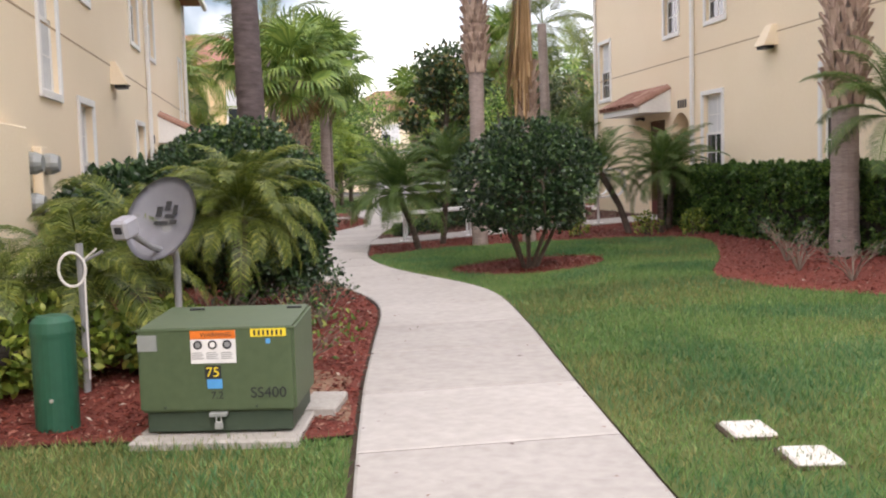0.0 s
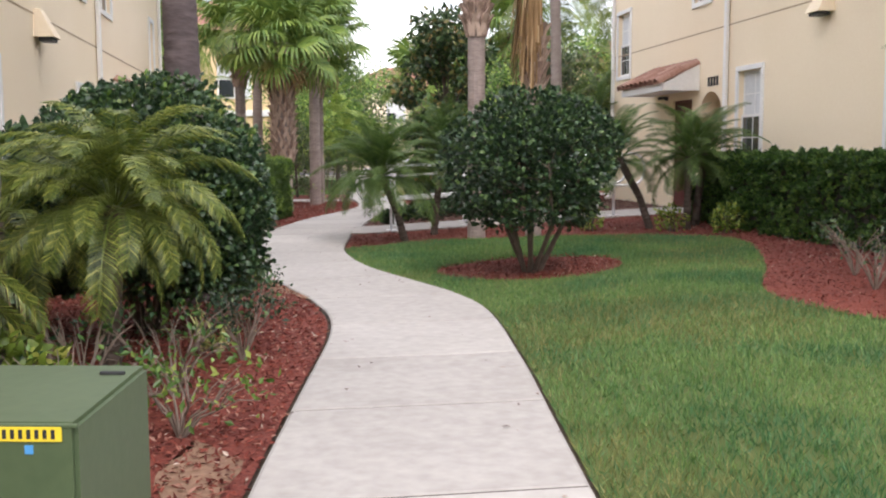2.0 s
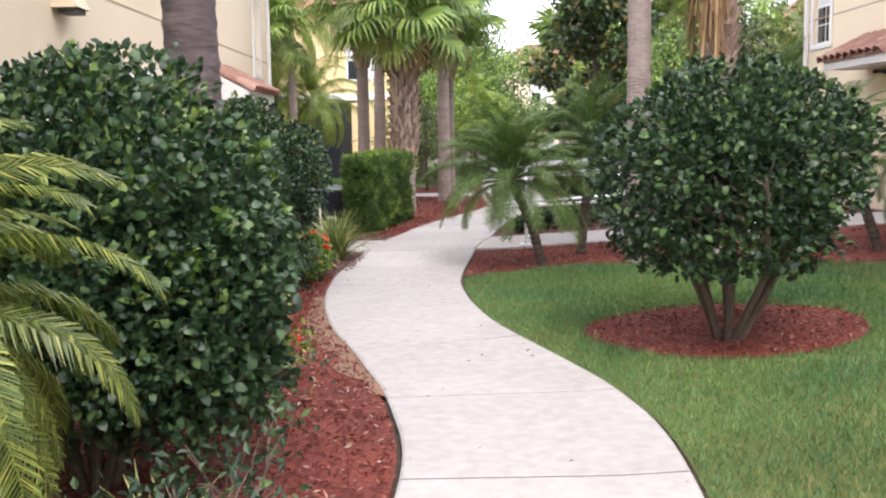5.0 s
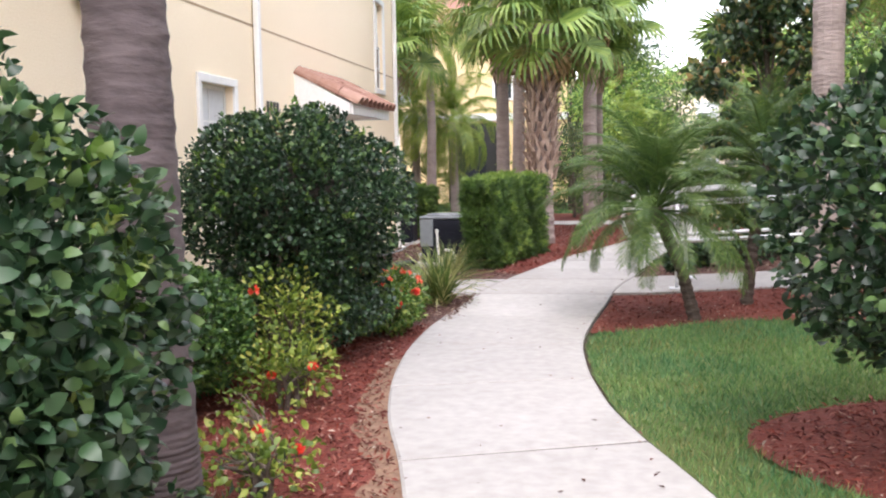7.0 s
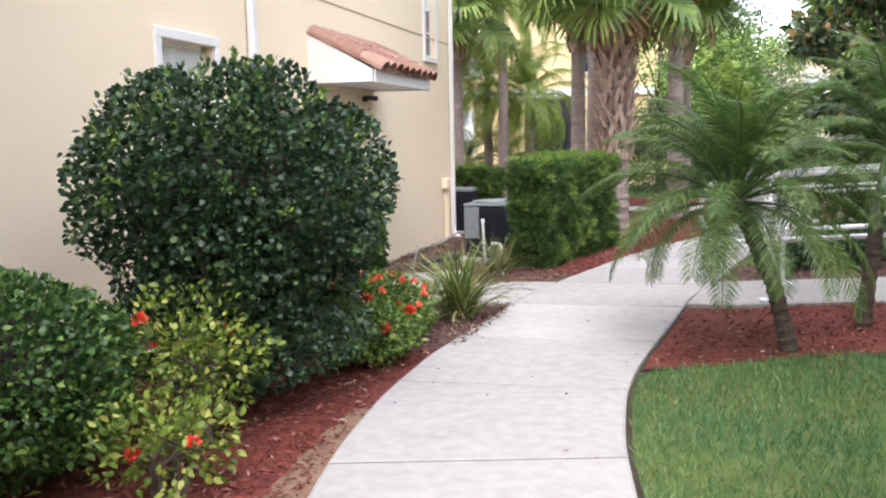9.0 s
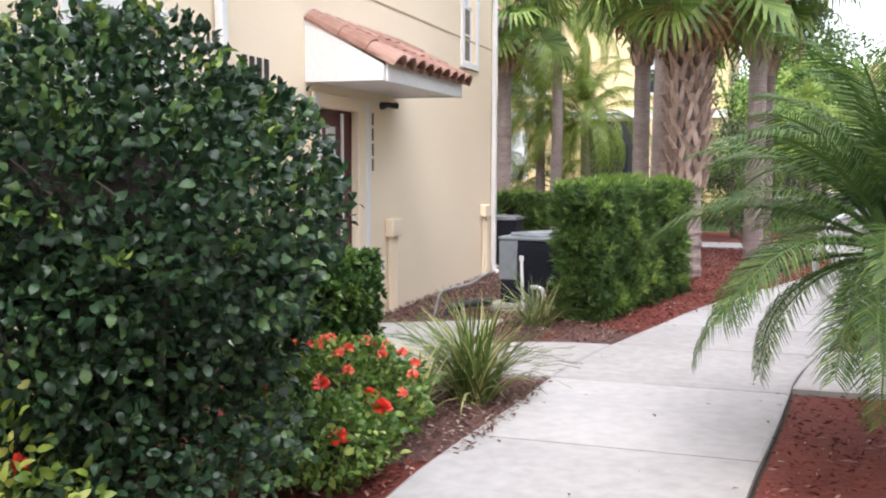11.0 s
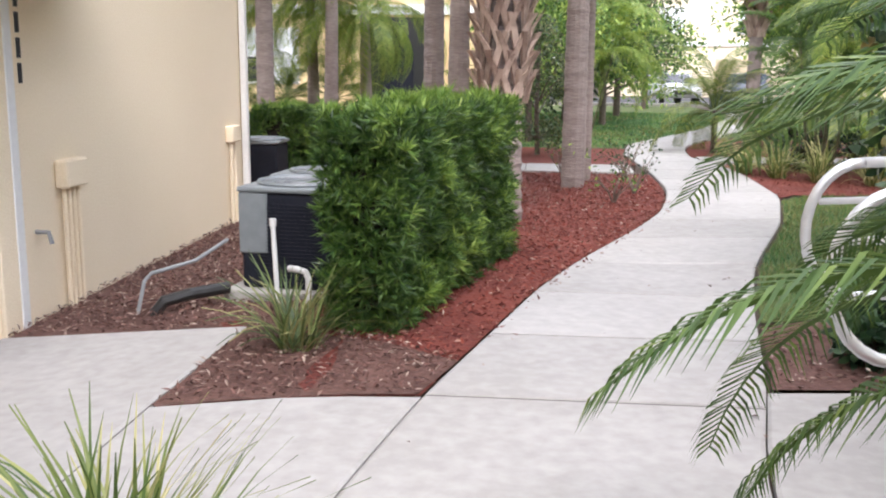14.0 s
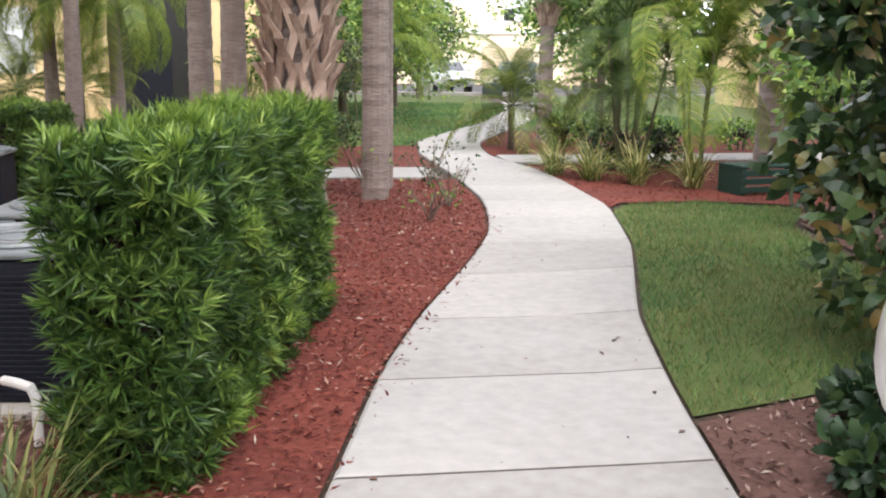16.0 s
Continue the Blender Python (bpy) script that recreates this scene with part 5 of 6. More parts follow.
def dish():
    e = empty("satellite_dish", -1.86, 8.55, 0.0, 0, "grey satellite dish on a steel pole", "satellite dish")
    part("pole", tube([(0, 0, -.05), (0, 0, .9), (-.02, .0, 1.05)], .026, 12), M_PLAST, e)
    nrm = Vector((-.42, -.78, .42)).normalized()
    m = Matrix.Translation((-.07, -.08, 1.20)) @ nrm.to_track_quat("Z", "Y").to_matrix().to_4x4()
    bm = bmesh.new()
    R, prev = .29, None
    for k in range(7):
        r = R * k / 6
        ring = [bm.verts.new((r * math.cos(a), r * 1.12 * math.sin(a), .34 * r * r / R - .06)) for a in np.linspace(0, 2 * math.pi, 28, endpoint=False)] if k else [bm.verts.new((0, 0, -.06))]
        if prev:
            for i in range(28):
                bm.faces.new((prev[i % len(prev)], ring[i], ring[(i + 1) % 28], prev[(i + 1) % len(prev)]) if len(prev) > 1 else (prev[0], ring[i], ring[(i + 1) % 28]))
        prev = ring
    bmesh.ops.solidify(bm, geom=bm.faces[:], thickness=.008)
    r = part("reflector", bm, M_DISH, e, smooth=True)
    r.matrix_basis = m
    mk = part("printed_mark", box(-.10, -.05, .04, .12, .0, .004, .001), M_INK, r)
    for a in ((-.03, .015, .09, .16), (-.02, .06, .03, .06), (.04, .075, .05, .13), (-.10, .02, -.02, .005), (.03, .09, -.015, .015)):
        part("printed_mark", box(a[0], a[1], a[2], a[3], -.035, -.030, .001), M_INK, r)
    mk.matrix_basis = Matrix.Translation((0, 0, -.036))
    part("arm", tube([(-.03, -.05, .96), (-.14, -.25, 1.02), (-.25, -.42, 1.13)], [.024, .022, .026], 8), M_PLAST, e)
    lnb = part("receiver", box(-.065, .065, -.08, .08, -.07, .07, .02), M_DISH, e, "pale receiver head")
    lnb.matrix_basis = pose(-.28, -.44, 1.17, 15, 0, -28)
    part("receiver_face", box(-.03, .03, -.084, -.075, -.02, .03, .004), M_INK, lnb)
    br = part("bracket", box(-.06, .06, -.10, .06, -.14, -.055, .01), M_PLAST, e)
    br.matrix_basis = m


dish()

for x, y, rz in ((1.40, 6.18, -8), (1.46, 5.64, -10)):
    e = empty("valve_cover", x, y, g(x, y), rz, "pale concrete cover set in the grass", "utility cover", "utility covers")
    part("cover", box(-.12, .12, -.145, .145, -.03, .024, .012), M_COVER, e)
    part("rim", box(-.145, .145, -.165, .185, -.06, .006, .01), M_SOIL, e)

# ---- tube handrails along the ramp ----
def handrail(y, x0, x1, label):
    e = empty("handrail", 0, y, 0, 0, label, "handrail", "ramp handrails")
    zt = lambda x: 1.165 + .05 * max(0, x - 1)
    h, r = .29, .30
    pts = []
    for a in np.linspace(90, 270, 14):
        pts.append((x0 + r * .75 + r * .75 * math.cos(radians(a)), 0, zt(x0) - h + h * math.sin(radians(a))))
    for a in np.linspace(270, 450, 14):
        pts.append((x1 - r * .75 + r * .75 * math.cos(radians(a)), 0, zt(x1) - h + h * math.sin(radians(a))))
    part("rail_loop", tube(pts + [pts[0]], .023, 12), M_STEEL, e, smooth=True)
    part("middle_rail", tube([(x0 + .05, 0, zt(x0) - .17), (x1 - .05, 0, zt(x1) - .17)], .015, 10), M_STEEL, e, smooth=True)
    for x in np.linspace(x0 + .62, x1 - .6, 4):
        z0 = g(x, y) + .03
        p = part("post", tube([(x, 0, z0), (x, 0, zt(x))], .025, 12), M_STEEL, e, smooth=True)
        part("base_plate", box(x - .09, x + .09, -.09, .09, z0, z0 + .015, .003), M_STEEL, p)


handrail(22.18, .95, 6.2, "galvanised tube handrail along the far side of the ramp")
handrail(21.18, .77, 6.2, "galvanised tube handrail along the near side of the ramp")

# ---- cooling units ----
def ac_unit(x, y, rz, h=.74, w=.72, label="", body=None):
    e = empty("air_conditioner", x, y, g(x, y) - .03, rz, label, "air conditioner", "air conditioners")
    part("pad", box(-w / 2 - .1, w / 2 + .1, -w / 2 - .1, w / 2 + .1, 0, .09, .01), M_CONC2, e)
    b = part("casing", box(-w / 2, w / 2, -w / 2, w / 2, .09, .09 + h, .03, seg=3), M_ACB, e, "black louvred coil casing")
    for k in range(22):
        z = .13 + k * (h - .1) / 22
        part("louvre", box(-w / 2 + .12, w / 2 - .02, -w / 2 - .006, -w / 2 + .002, z, z + .010), M_ACB, b)
    part("corner_panel", box(-w / 2 - .012, -w / 2 + .20, -w / 2 - .012, -w / 2 + .16, .34, .09 + h, .012), M_ACG, e, "grey service panel")
    t = part("top", box(-w / 2 - .02, w / 2 + .02, -w / 2 - .02, w / 2 + .02, .09 + h, .13 + h, .016, seg=2), M_ACG, e, "grey steel lid")
    for r in (.12, .19, .26):
        part("guard_ring", tube([(r * math.cos(a), r * math.sin(a), .14 + h) for a in np.linspace(0, 2 * math.pi, 25)], .006, 6), M_PLAST, t)
    part("fan_rim", tube([(.3 * math.cos(a), .3 * math.sin(a), .14 + h) for a in np.linspace(0, 2 * math.pi, 29)], .016, 6), M_ACG, t)
    return e


ac_unit(-1.90, 24.72, -6, .68, .66, label="grey-lidded black air conditioner beside the hedge")
ac_unit(-2.1, 26.4, -6, .60, label="grey-lidded air conditioner behind the hedge")
ac_unit(-3.72, 30.0, 0, .74, .56, label="grey air conditioner past the house corner")
e = empty("drain_pipe", -1.97, 24.2, g(-1.97, 24.2), 0, "thin white plastic drain pipe standing in mulch", "pipe")
part("pipe", tube([(.04, -.05, -.05), (0, 0, .56)], .017, 10), M_PVC, e)
part("cap", tube([(0, 0, .55), (0, 0, .60)], .024, 10), M_PVC, e)
e = empty("drain_elbow", -1.70, 23.95, g(-1.70, 23.95), 0, "white plastic pipe elbow beside the cooling unit", "pipe")
part("pipe", tube([(.03, 0, -.06), (.03, 0, .22), (.01, 0, .27), (-.05, .03, .28), (-.12, .1, .27)], .022, 10), M_PVC, e)
e = empty("drain_pipe", -2.2, 28.6, g(-2.2, 28.6), 0, "white plastic drain pipe past the cooling units", "pipe")
part("pipe", tube([(0, 0, -.05), (0, 0, .62)], .02, 10), M_PVC, e)
e = empty("cable_conduit", -2.72, 24.5, g(-2.72, 24.5), 0, "grey cable conduit and black hose on the mulch", "conduit")
part("conduit", tube([(-.18, -.42, -.03), (-.14, -.36, .22), (-.10, -.33, .27), (.15, -.15, .33), (.32, .05, .45)], .014, 8), M_PLAST, e)
part("hose", tube([(-.05, -.45, .0), (.02, -.42, .10), (.18, -.36, .14), (.40, -.2, .16)], .042, 10), M_BLACK, e, "black insulated hose")

# ---- clipped hedges ----
def hedge(name, x, y, rz, w, l, h, n, mat, label, leaf=.085, wide=.2, fresh=None, deep=.17):
    """A box of leafy sprigs round a solid heart, near-black to paint the shade among the twigs; the outermost sprigs
    may be fresh shoots.
    """
    e = empty(name, x, y, g(x, y), rz, label, "hedge")
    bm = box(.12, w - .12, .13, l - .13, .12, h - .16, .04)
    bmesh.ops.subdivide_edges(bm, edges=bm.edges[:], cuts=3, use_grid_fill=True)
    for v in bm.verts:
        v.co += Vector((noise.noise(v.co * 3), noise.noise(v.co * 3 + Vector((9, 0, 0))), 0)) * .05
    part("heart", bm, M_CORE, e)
    areas = np.array([w * l * 1.4, l * h, l * h, w * h, w * h])
    side = rng.choice(5, n, p=areas / areas.sum())
    u, v = rng.random(n), rng.random(n)
    k = lambda a, b, c: np.stack([a, b, c], 1)
    one = np.ones(n)
    pos = np.select([(side == i)[:, None] for i in range(5)], [k(u * w, v * l, one * h), k(one * 0, v * l, u * h), k(one * w, v * l, u * h), k(u * w, one * 0, v * h), k(u * w, one * l, v * h)])
    nor = np.array([(0, 0, 1), (-1, 0, 0), (1, 0, 0), (0, -1, 0), (0, 1, 0)], float)[side]
    wob = np.array([noise.noise(Vector(p) * 3.4) + .6 * noise.noise(Vector(p) * 8) for p in pos])
    depth = wob * .11 - deep * rng.random(n) ** 1.2
    pos = pos + nor * depth[:, None]
    pos[:, 2] = np.maximum(pos[:, 2], .03)
    ax = unit(nor * .8 + rng.normal(size=(n, 3)) * .45 + (0, 0, .45))
    sp = 13
    new_shoot = (depth + .05 * (side == 0) + .02 * rng.normal(size=n) > .035) if fresh else np.zeros(n, bool)
    for pick, m, what, sub in ((~new_shoot, mat, "foliage", ""), (new_shoot, fresh, "new_growth", "fresh bright green shoots")):
        q = int(pick.sum())
        if not q:
            continue
        base = np.repeat(pos[pick], sp, 0)
        d = unit(np.repeat(ax[pick], sp, 0) + rng.normal(size=(q * sp, 3)) * .7)
        s = leaf * rng.uniform(.7, 1.25, q * sp)
        vv, ff = leaf_arrays(base, d, s, s * wide)
        o = obj(what, vv, ff, m, e, sub)
        if fresh:
            o["kind"] = "stuff"
    for q in range(5):
        part("stem", tube([(w * .5 + rng.uniform(-.12, .12), l * (q + .5) / 5, -.03), (w * .5, l * (q + .5) / 5, .5)], .018, 6), M_STEM, e)
    return e


hedge("podocarpus_hedge", -1.45, 23.36, -12, .46, 2.9, 1.29, 6600, M_YEW, "clipped bright green hedge screening the cooling units", .092, .14, M_YEW2, .20)
hedge("podocarpus_hedge", -4.2, 31.0, -8, .7, 1.4, 1.15, 2200, M_YEW, "low clipped hedge past the house corner", .085, .2, M_YEW2)
hedge("low_bush", -2.80, 19.75, 0, .70, .90, 1.0, 2300, M_HEDGE, "low boxy clipped green bush beside the walk", .058, .5, M_NEW, .14)
hedge("boxed_hedge", 6.3, 12.0, 0, .85, 7.4, 1.12, 7000, M_HEDGE, "long clipped green hedge along the house wall", .075, .5)
hedge("boxed_hedge", 12.5, 44, 0, 10, .9, 1.5, 4000, M_HEDGE, "clipped dark hedge before a far house", .12, .5)

# ---- shrubs ----
ball = shrub("round_bush", 2.34, 14.55, .96, 2.10, .60, .062, 20000, M_HOLLY, "large round clipped dark green bush on bare stems", 8, corek=.3, amp=.3, shell=.8, spread=.95, wide=.66, gaps=.10, thick=1.35)
crown("lower_foliage", 900, (0, 0, .72), (.8, .8, .22), .07, M_HOLLY, ball, shell=.6)
ball2 = shrub("round_bush", -2.00, 17.42, .88, 2.0, .50, .046, 34000, M_HOLLY, "large round dark green bush before the wall", 12, corek=.52, amp=.3, shell=.8, wide=.7, spread=.75, gaps=.15)
big = shrub("broadleaf_bush", -1.56, 11.86, .90, 2.02, .30, .051, 34000, M_BROAD, "tall dense bush with glossy dark green leaves", 12, corek=.4, amp=.28, shell=.65, wide=.68, gaps=.18)
crown("lower_foliage", 7500, (0, 0, .50), (.74, .74, .36), .046, M_HOLLY, ball2, shell=.7, amp=.3, wide=.68)
low = big.matrix_basis.inverted() @ Vector((-1.08, 11.72, .85))
crown("lower_foliage", 8500, tuple(low), (.50, .50, .58), .056, M_BROAD, big, shell=.7, amp=.3, wide=.68)
sprouts(70, (0, 0, 1.35 - .08), (.95, .95, .74), .07, ball, -.2, M_BROAD)
sprouts(95, (0, 0, 1.235 + .06), (.87, .87, .79), .06, ball2, -.1)
sprouts(110, (0, 0, 1.17), (.88, .88, .82), .075, big, -.3)
shrub("broadleaf_bush", -2.7, 12.4, .85, 1.6, .2, .10, 6000, M_BROAD, "tall dense bush with glossy dark green leaves", 6, corek=.7, amp=.2)
shrub("low_bush", -2.72, 15.75, .88, .95, -.05, .046, 18000, M_HEDGE, "low rounded green bush against the wall", 4, corek=.75)
for x, y, r, h in ((-2.85, 8.75, .5, .62), (-3.2, 8.2, .45, .6), (-2.05, 9.0, .42, .5), (-3.3, 9.4, .5, .7)):
    shrub("variegated_shrub", x, y, r, h, .05, .085, 900, M_LIME, "low shrub with yellow-green leaves", 3, "low yellow-green shrubs", corek=.6, amp=.3)
fl = shrub("hibiscus_shrub", -1.78, 16.45, .36, .80, .12, .046, 1500, M_LIME, "loose yellow-green shrub with red flowers", 6, corek=0, amp=.5, shell=.9)
flowers(fl, [(.1, -.3, .52), (-.12, -.32, .48), (.28, .05, .74), (-.25, -.15, .58)], .045, M_RED)
fl = shrub("hibiscus_shrub", -1.52, 15.75, .30, .42, .05, .048, 800, M_LIME, "sparse yellow-green shrub with red flowers", 5, corek=0, amp=.5, shell=.9)
flowers(fl, [(.1, -.2, .3), (-.15, -.1, .25)], .04, M_RED)
fl = shrub("hibiscus_shrub", -1.05, 13.9, .28, .40, .03, .048, 420, M_LIME, "sparse yellow-green shrub with red flowers", 5, corek=0, amp=.5, shell=.9)
flowers(fl, [(.1, -.15, .25), (.2, .1, .3)], .035, M_RED)
ix = shrub("ixora_shrub", -1.68, 18.98, .46, .52, .02, .050, 3800, M_NEW, "low shrub covered in coral flower heads", 5, corek=.5, amp=.3, shell=.6)
flowers(ix, [(.52 * math.cos(a) * q, .52 * math.sin(a) * q, .28 + .31 * math.sqrt(1 - q * q)) for a, q in ((k * 2.4, .25 + .74 * ((k * 11) % 15) / 15) for k in range(28))], .034, M_CORAL)
ix = shrub("ixora_shrub", -1.50, 18.35, .36, .42, .02, .048, 2600, M_NEW, "low green shrub with a few red flowers", 5, corek=.5, amp=.3, shell=.6)
flowers(ix, [(.25, -.2, .40), (.30, .1, .38), (0, -.33, .32), (-.2, .2, .42), (.05, .1, .46)], .05, M_RED)
strap_clump("flax_lily", -1.25, 20.08, .60, .50, 340, M_VARI, "clump of striped green and cream strap leaves", .016)
strap_clump("flax_lily", -1.5, 19.55, .42, .40, 70, M_VARI, "small clump of striped strap leaves", .026)
strap_clump("flax_lily", -1.52, 23.05, .50, .40, 110, M_STRAP, "thin clump of strap leaves beside the unit", .015)
strap_clump("flax_lily", -1.0, 11.0, .30, .30, 40, M_VARI, "small clump of strap leaves in mulch", .02)
for x, y, h, r, n, lv, mt in ((-1.1, 9.6, .55, .55, 12, 150, M_HEDGE), (-.98, 8.75, .42, .45, 10, 170, M_NEW), (-1.45, 8.6, .5, .5, 14, 60, M_HEDGE), (-1.6, 9.3, .6, .6, 14, 60, M_HOLLY), (-.75, 10.6, .5, .45, 8, 220, M_HOLLY), (-.72, 11.2, .5, .4, 6, 160, M_HOLLY), (-.95, 12.9, .4, .4, 7, 120, M_BROAD), (-1.2, 14.6, .4, .35, 6, 60, M_LIME), (1.02, 30.2, .55, .5, 9, 60, M_HOLLY), (.7, 29.3, .4, .4, 8, 40, M_TREE), (4.9, 11.8, .55, .55, 10, 60, M_HOLLY), (5.2, 12.6, .6, .55, 10, 90, M_HOLLY), (4.9, 10.7, .45, .5, 9, 40, M_HOLLY), (1.05, 32.0, .6, .4, 7, 90, M_MAG), (.2, 31.0, .7, .5, 9, 50, M_TREE)):
    twigs("bare_shrub", x, y, h, r, n, "half-bare twiggy shrub in the mulch", mt, lv, .06)
for x, y in ((5.4, 17.9), (4.4, 18.9), (6.0, 17.2)):
    shrub("variegated_shrub", x, y, .22, g(x, y) + .42, g(x, y) + .02, .07, 260, M_LIME, "tiny yellow-green shrub in red mulch", 3, "low yellow-green shrubs", corek=0, amp=.4, shell=.9)
for x, y, r, h in ((1.55, 23.00, .17, .24), (1.85, 23.45, .20, .30), (2.4, 23.3, .3, .4), (2.9, 24.0, .4, .5)):
    shrub("broadleaf_bush", x, y, r, g(x, y) + h, g(x, y) + .03, .085, 420, M_BROAD, "small glossy green shrub under the tree", 4, corek=0, amp=.4, shell=.8)
for x, y in ((3.9, 33.5), (4.8, 33.9), (4.2, 37.3), (5.0, 38.6), (7.4, 36.6), (5.7, 36.4)):
    shrub("variegated_shrub", x, y, .35, g(x, y) + .55, g(x, y) + .02, .09, 320, M_TREE if y > 34 else M_BROAD, "small bright shrub in the bed", 3, "low yellow-green shrubs", corek=.4, amp=.4)
for x, y, h, r in ((3.3, 32.4, .5, .55), (3.75, 31.9, .5, .5), (4.4, 31.6, .45, .5), (2.95, 33.0, .45, .5)):
    strap_clump("border_grass", x, y, h, r, 130, M_VARI, "pale clump of border grass", .02)

# ---- palms ----
pygmy_palm(-1.50, 9.75, 1.16, (.06, .0), 60, FR_NEAR, "full pygmy date palm with arching yellow-green fronds", -42, (.43, .60), el0=54)
pygmy_palm(-2.65, 9.3, .75, (0, -.05), 30, FR_NEAR, "low pygmy date palm with arching fronds", -55, (.6, .85), el0=45)
pygmy_palm(-2.45, 10.9, 1.05, (0, 0), 22, FR_NEAR, "pygmy date palm behind the steel post", -50, (.65, .9), el0=42)
pygmy_palm(-3.15, 9.0, .62, (0, 0), 24, FR_NEAR, "low pygmy date palm near the house wall", -50, (.55, .75), el0=45)
leaning_palm = pygmy_palm(1.42, 19.15, 1.10, (-.40, .05), 50, FR_PYG, "pygmy date palm leaning over the path", -55, (.8, 1.08))
pygmy_palm(2.0, 20.0, 1.45, (.2, .1), 32, FR_PYG, "pygmy date palm beside the ramp", -50, (.8, 1.05))
pygmy_palm(5.35, 18.6, 1.15, (-.5, .2), 34, FR_PYG, "pygmy date palm leaning steeply over red mulch", -50, (.7, .95))
pygmy_palm(5.75, 18.1, 1.15, (.05, .1), 36, FR_PYG, "pygmy date palm by the house hedge", -50, (.7, .95))
pygmy_palm(6.1, 18.6, 1.2, (.2, .1), 30, FR_PYG, "pygmy date palm by the house hedge", -50, (.7, .95))
pygmy_palm(6.1, 11.6, 1.75, (-.05, .1), 22, FR_PYG, "pygmy date palm beside a stubbed trunk", -45, (.9, 1.25))
e = empty("feather_palm", -1.38, 13.5, g(-1.38, 13.5), 20, "tall palm with a dark ringed trunk among bushes", "palm", "feather palms")
part("trunk", trunk_bm([(0, 0, -.05), (.0, .0, .5), (-.05, 0, 3), (-.12, .02, 7.2)], [.215, .185, .16, .14], 60, .035, 18), M_BARK2, e, smooth=True)
fronds(e, FR_DARKQ, 14, (-.12, .02, 7.2), 70, -40)
sabal(6.05, 12.7, 6.6, (1.9, 6.4), .19, 22, 0, "cabbage palm with stubbed trunk before the house")
sabal(2.55, 19.0, 7.2, (3.2, 4.4), .15, 20, 3, "tall cabbage palm with a slim grey trunk")
e = sabal(3.42, 18.7, 6.6, (2.2, 3.2), .13, 18, 3, "tall palm with a hanging skirt of dead fronds")
vs, fs = [], []
for k in range(130):
    a = rng.uniform(-1.2, 1.4)
    r0, z0, l = .17, 4.7 + rng.uniform(-.5, .2), rng.uniform(1.3, 2.2)
    b = len(vs)
    for u in (0, .5, 1):
        q = r0 + .12 * u + .12 * rng.random() * u
        vs += [(q * math.cos(a), q * math.sin(a), z0 - l * u), (q * math.cos(a + .07), q * math.sin(a + .07), z0 - l * u)]
    fs += [(b, b + 1, b + 3, b + 2), (b + 2, b + 3, b + 5, b + 4)]
obj("dead_skirt", vs, fs, M_DEAD, e, "hanging tan skirt of dead fronds")
sabal(-.57, 27.75, 4.1, (1.2, 3.7), .225, 28, 5, "cabbage palm with boldly crossed leaf stubs behind the hedge")
queen_palm(-1.31, 31.2, 5.4, FR_DARKQ, 12, .13, "feather palm with a smooth pale grey trunk")
sabal(-1.84, 33.1, 5.0, (3.4, 4.6), .17, 26, 4, "cabbage palm with a pale ringed trunk")
sabal(-4.72, 33.8, 4.6, (3.4, 4.3), .16, 22, 3, "cabbage palm with a dark slim trunk")
sabal(.27, 30.8, 4.9, (3.2, 4.6), .16, 24, 4, "cabbage palm with a mossy trunk in red mulch")
sabal(.47, 31.6, 4.4, (3.0, 4.0), .08, 20, 3, "slim cabbage palm in red mulch")
sabal(4.1, 38.2, 4.0, (2.2, 3.4), .15, 22, 2, "cabbage palm beside the winding path")
sabal(6.9, 34.6, 5.5, (4.2, 5.2), .22, 22, 3, "cabbage palm with a thick grey trunk")
queen_palm(12.8, 45.5, 6.5, FR_QUEEN, 12, .2, "pale-trunked feather palm on the far lawn")
queen_palm(17.0, 43, 6.5, FR_QUEEN, 12, .22, "pale-trunked feather palm on the far lawn")
queen_palm(10.4, 34.0, 6.2, FR_DARKQ, 14, .16, "dark feather palm above the house corner")
queen_palm(6.6, 29.0, 5.6, FR_DARKQ, 15, .15, "feather palm beyond the house corner")


def areca(x, y, h, n, stems, label, spread=.5, meshes=FR_QUEEN, scale=(.6, .95), el1=-35):
    e = empty("areca_palm", x, y, g(x, y), 0, label, "palm", "clumped lime palms")
    for k in range(stems):
        a, q = k * 2.4, spread * math.sqrt((k + .5) / stems)
        hh = h * rng.uniform(.35, .72)
        top = (q * 1.5 * math.cos(a), q * 1.5 * math.sin(a), hh)
        part("cane", tube([(q * .5 * math.cos(a), q * .5 * math.sin(a), -.05), (q * math.cos(a), q * math.sin(a), hh * .5), top], [.026, .022, .016], 6), M_CANE, e)
        fronds(e, meshes, n, top, 78, el1, scale=scale)
    return e


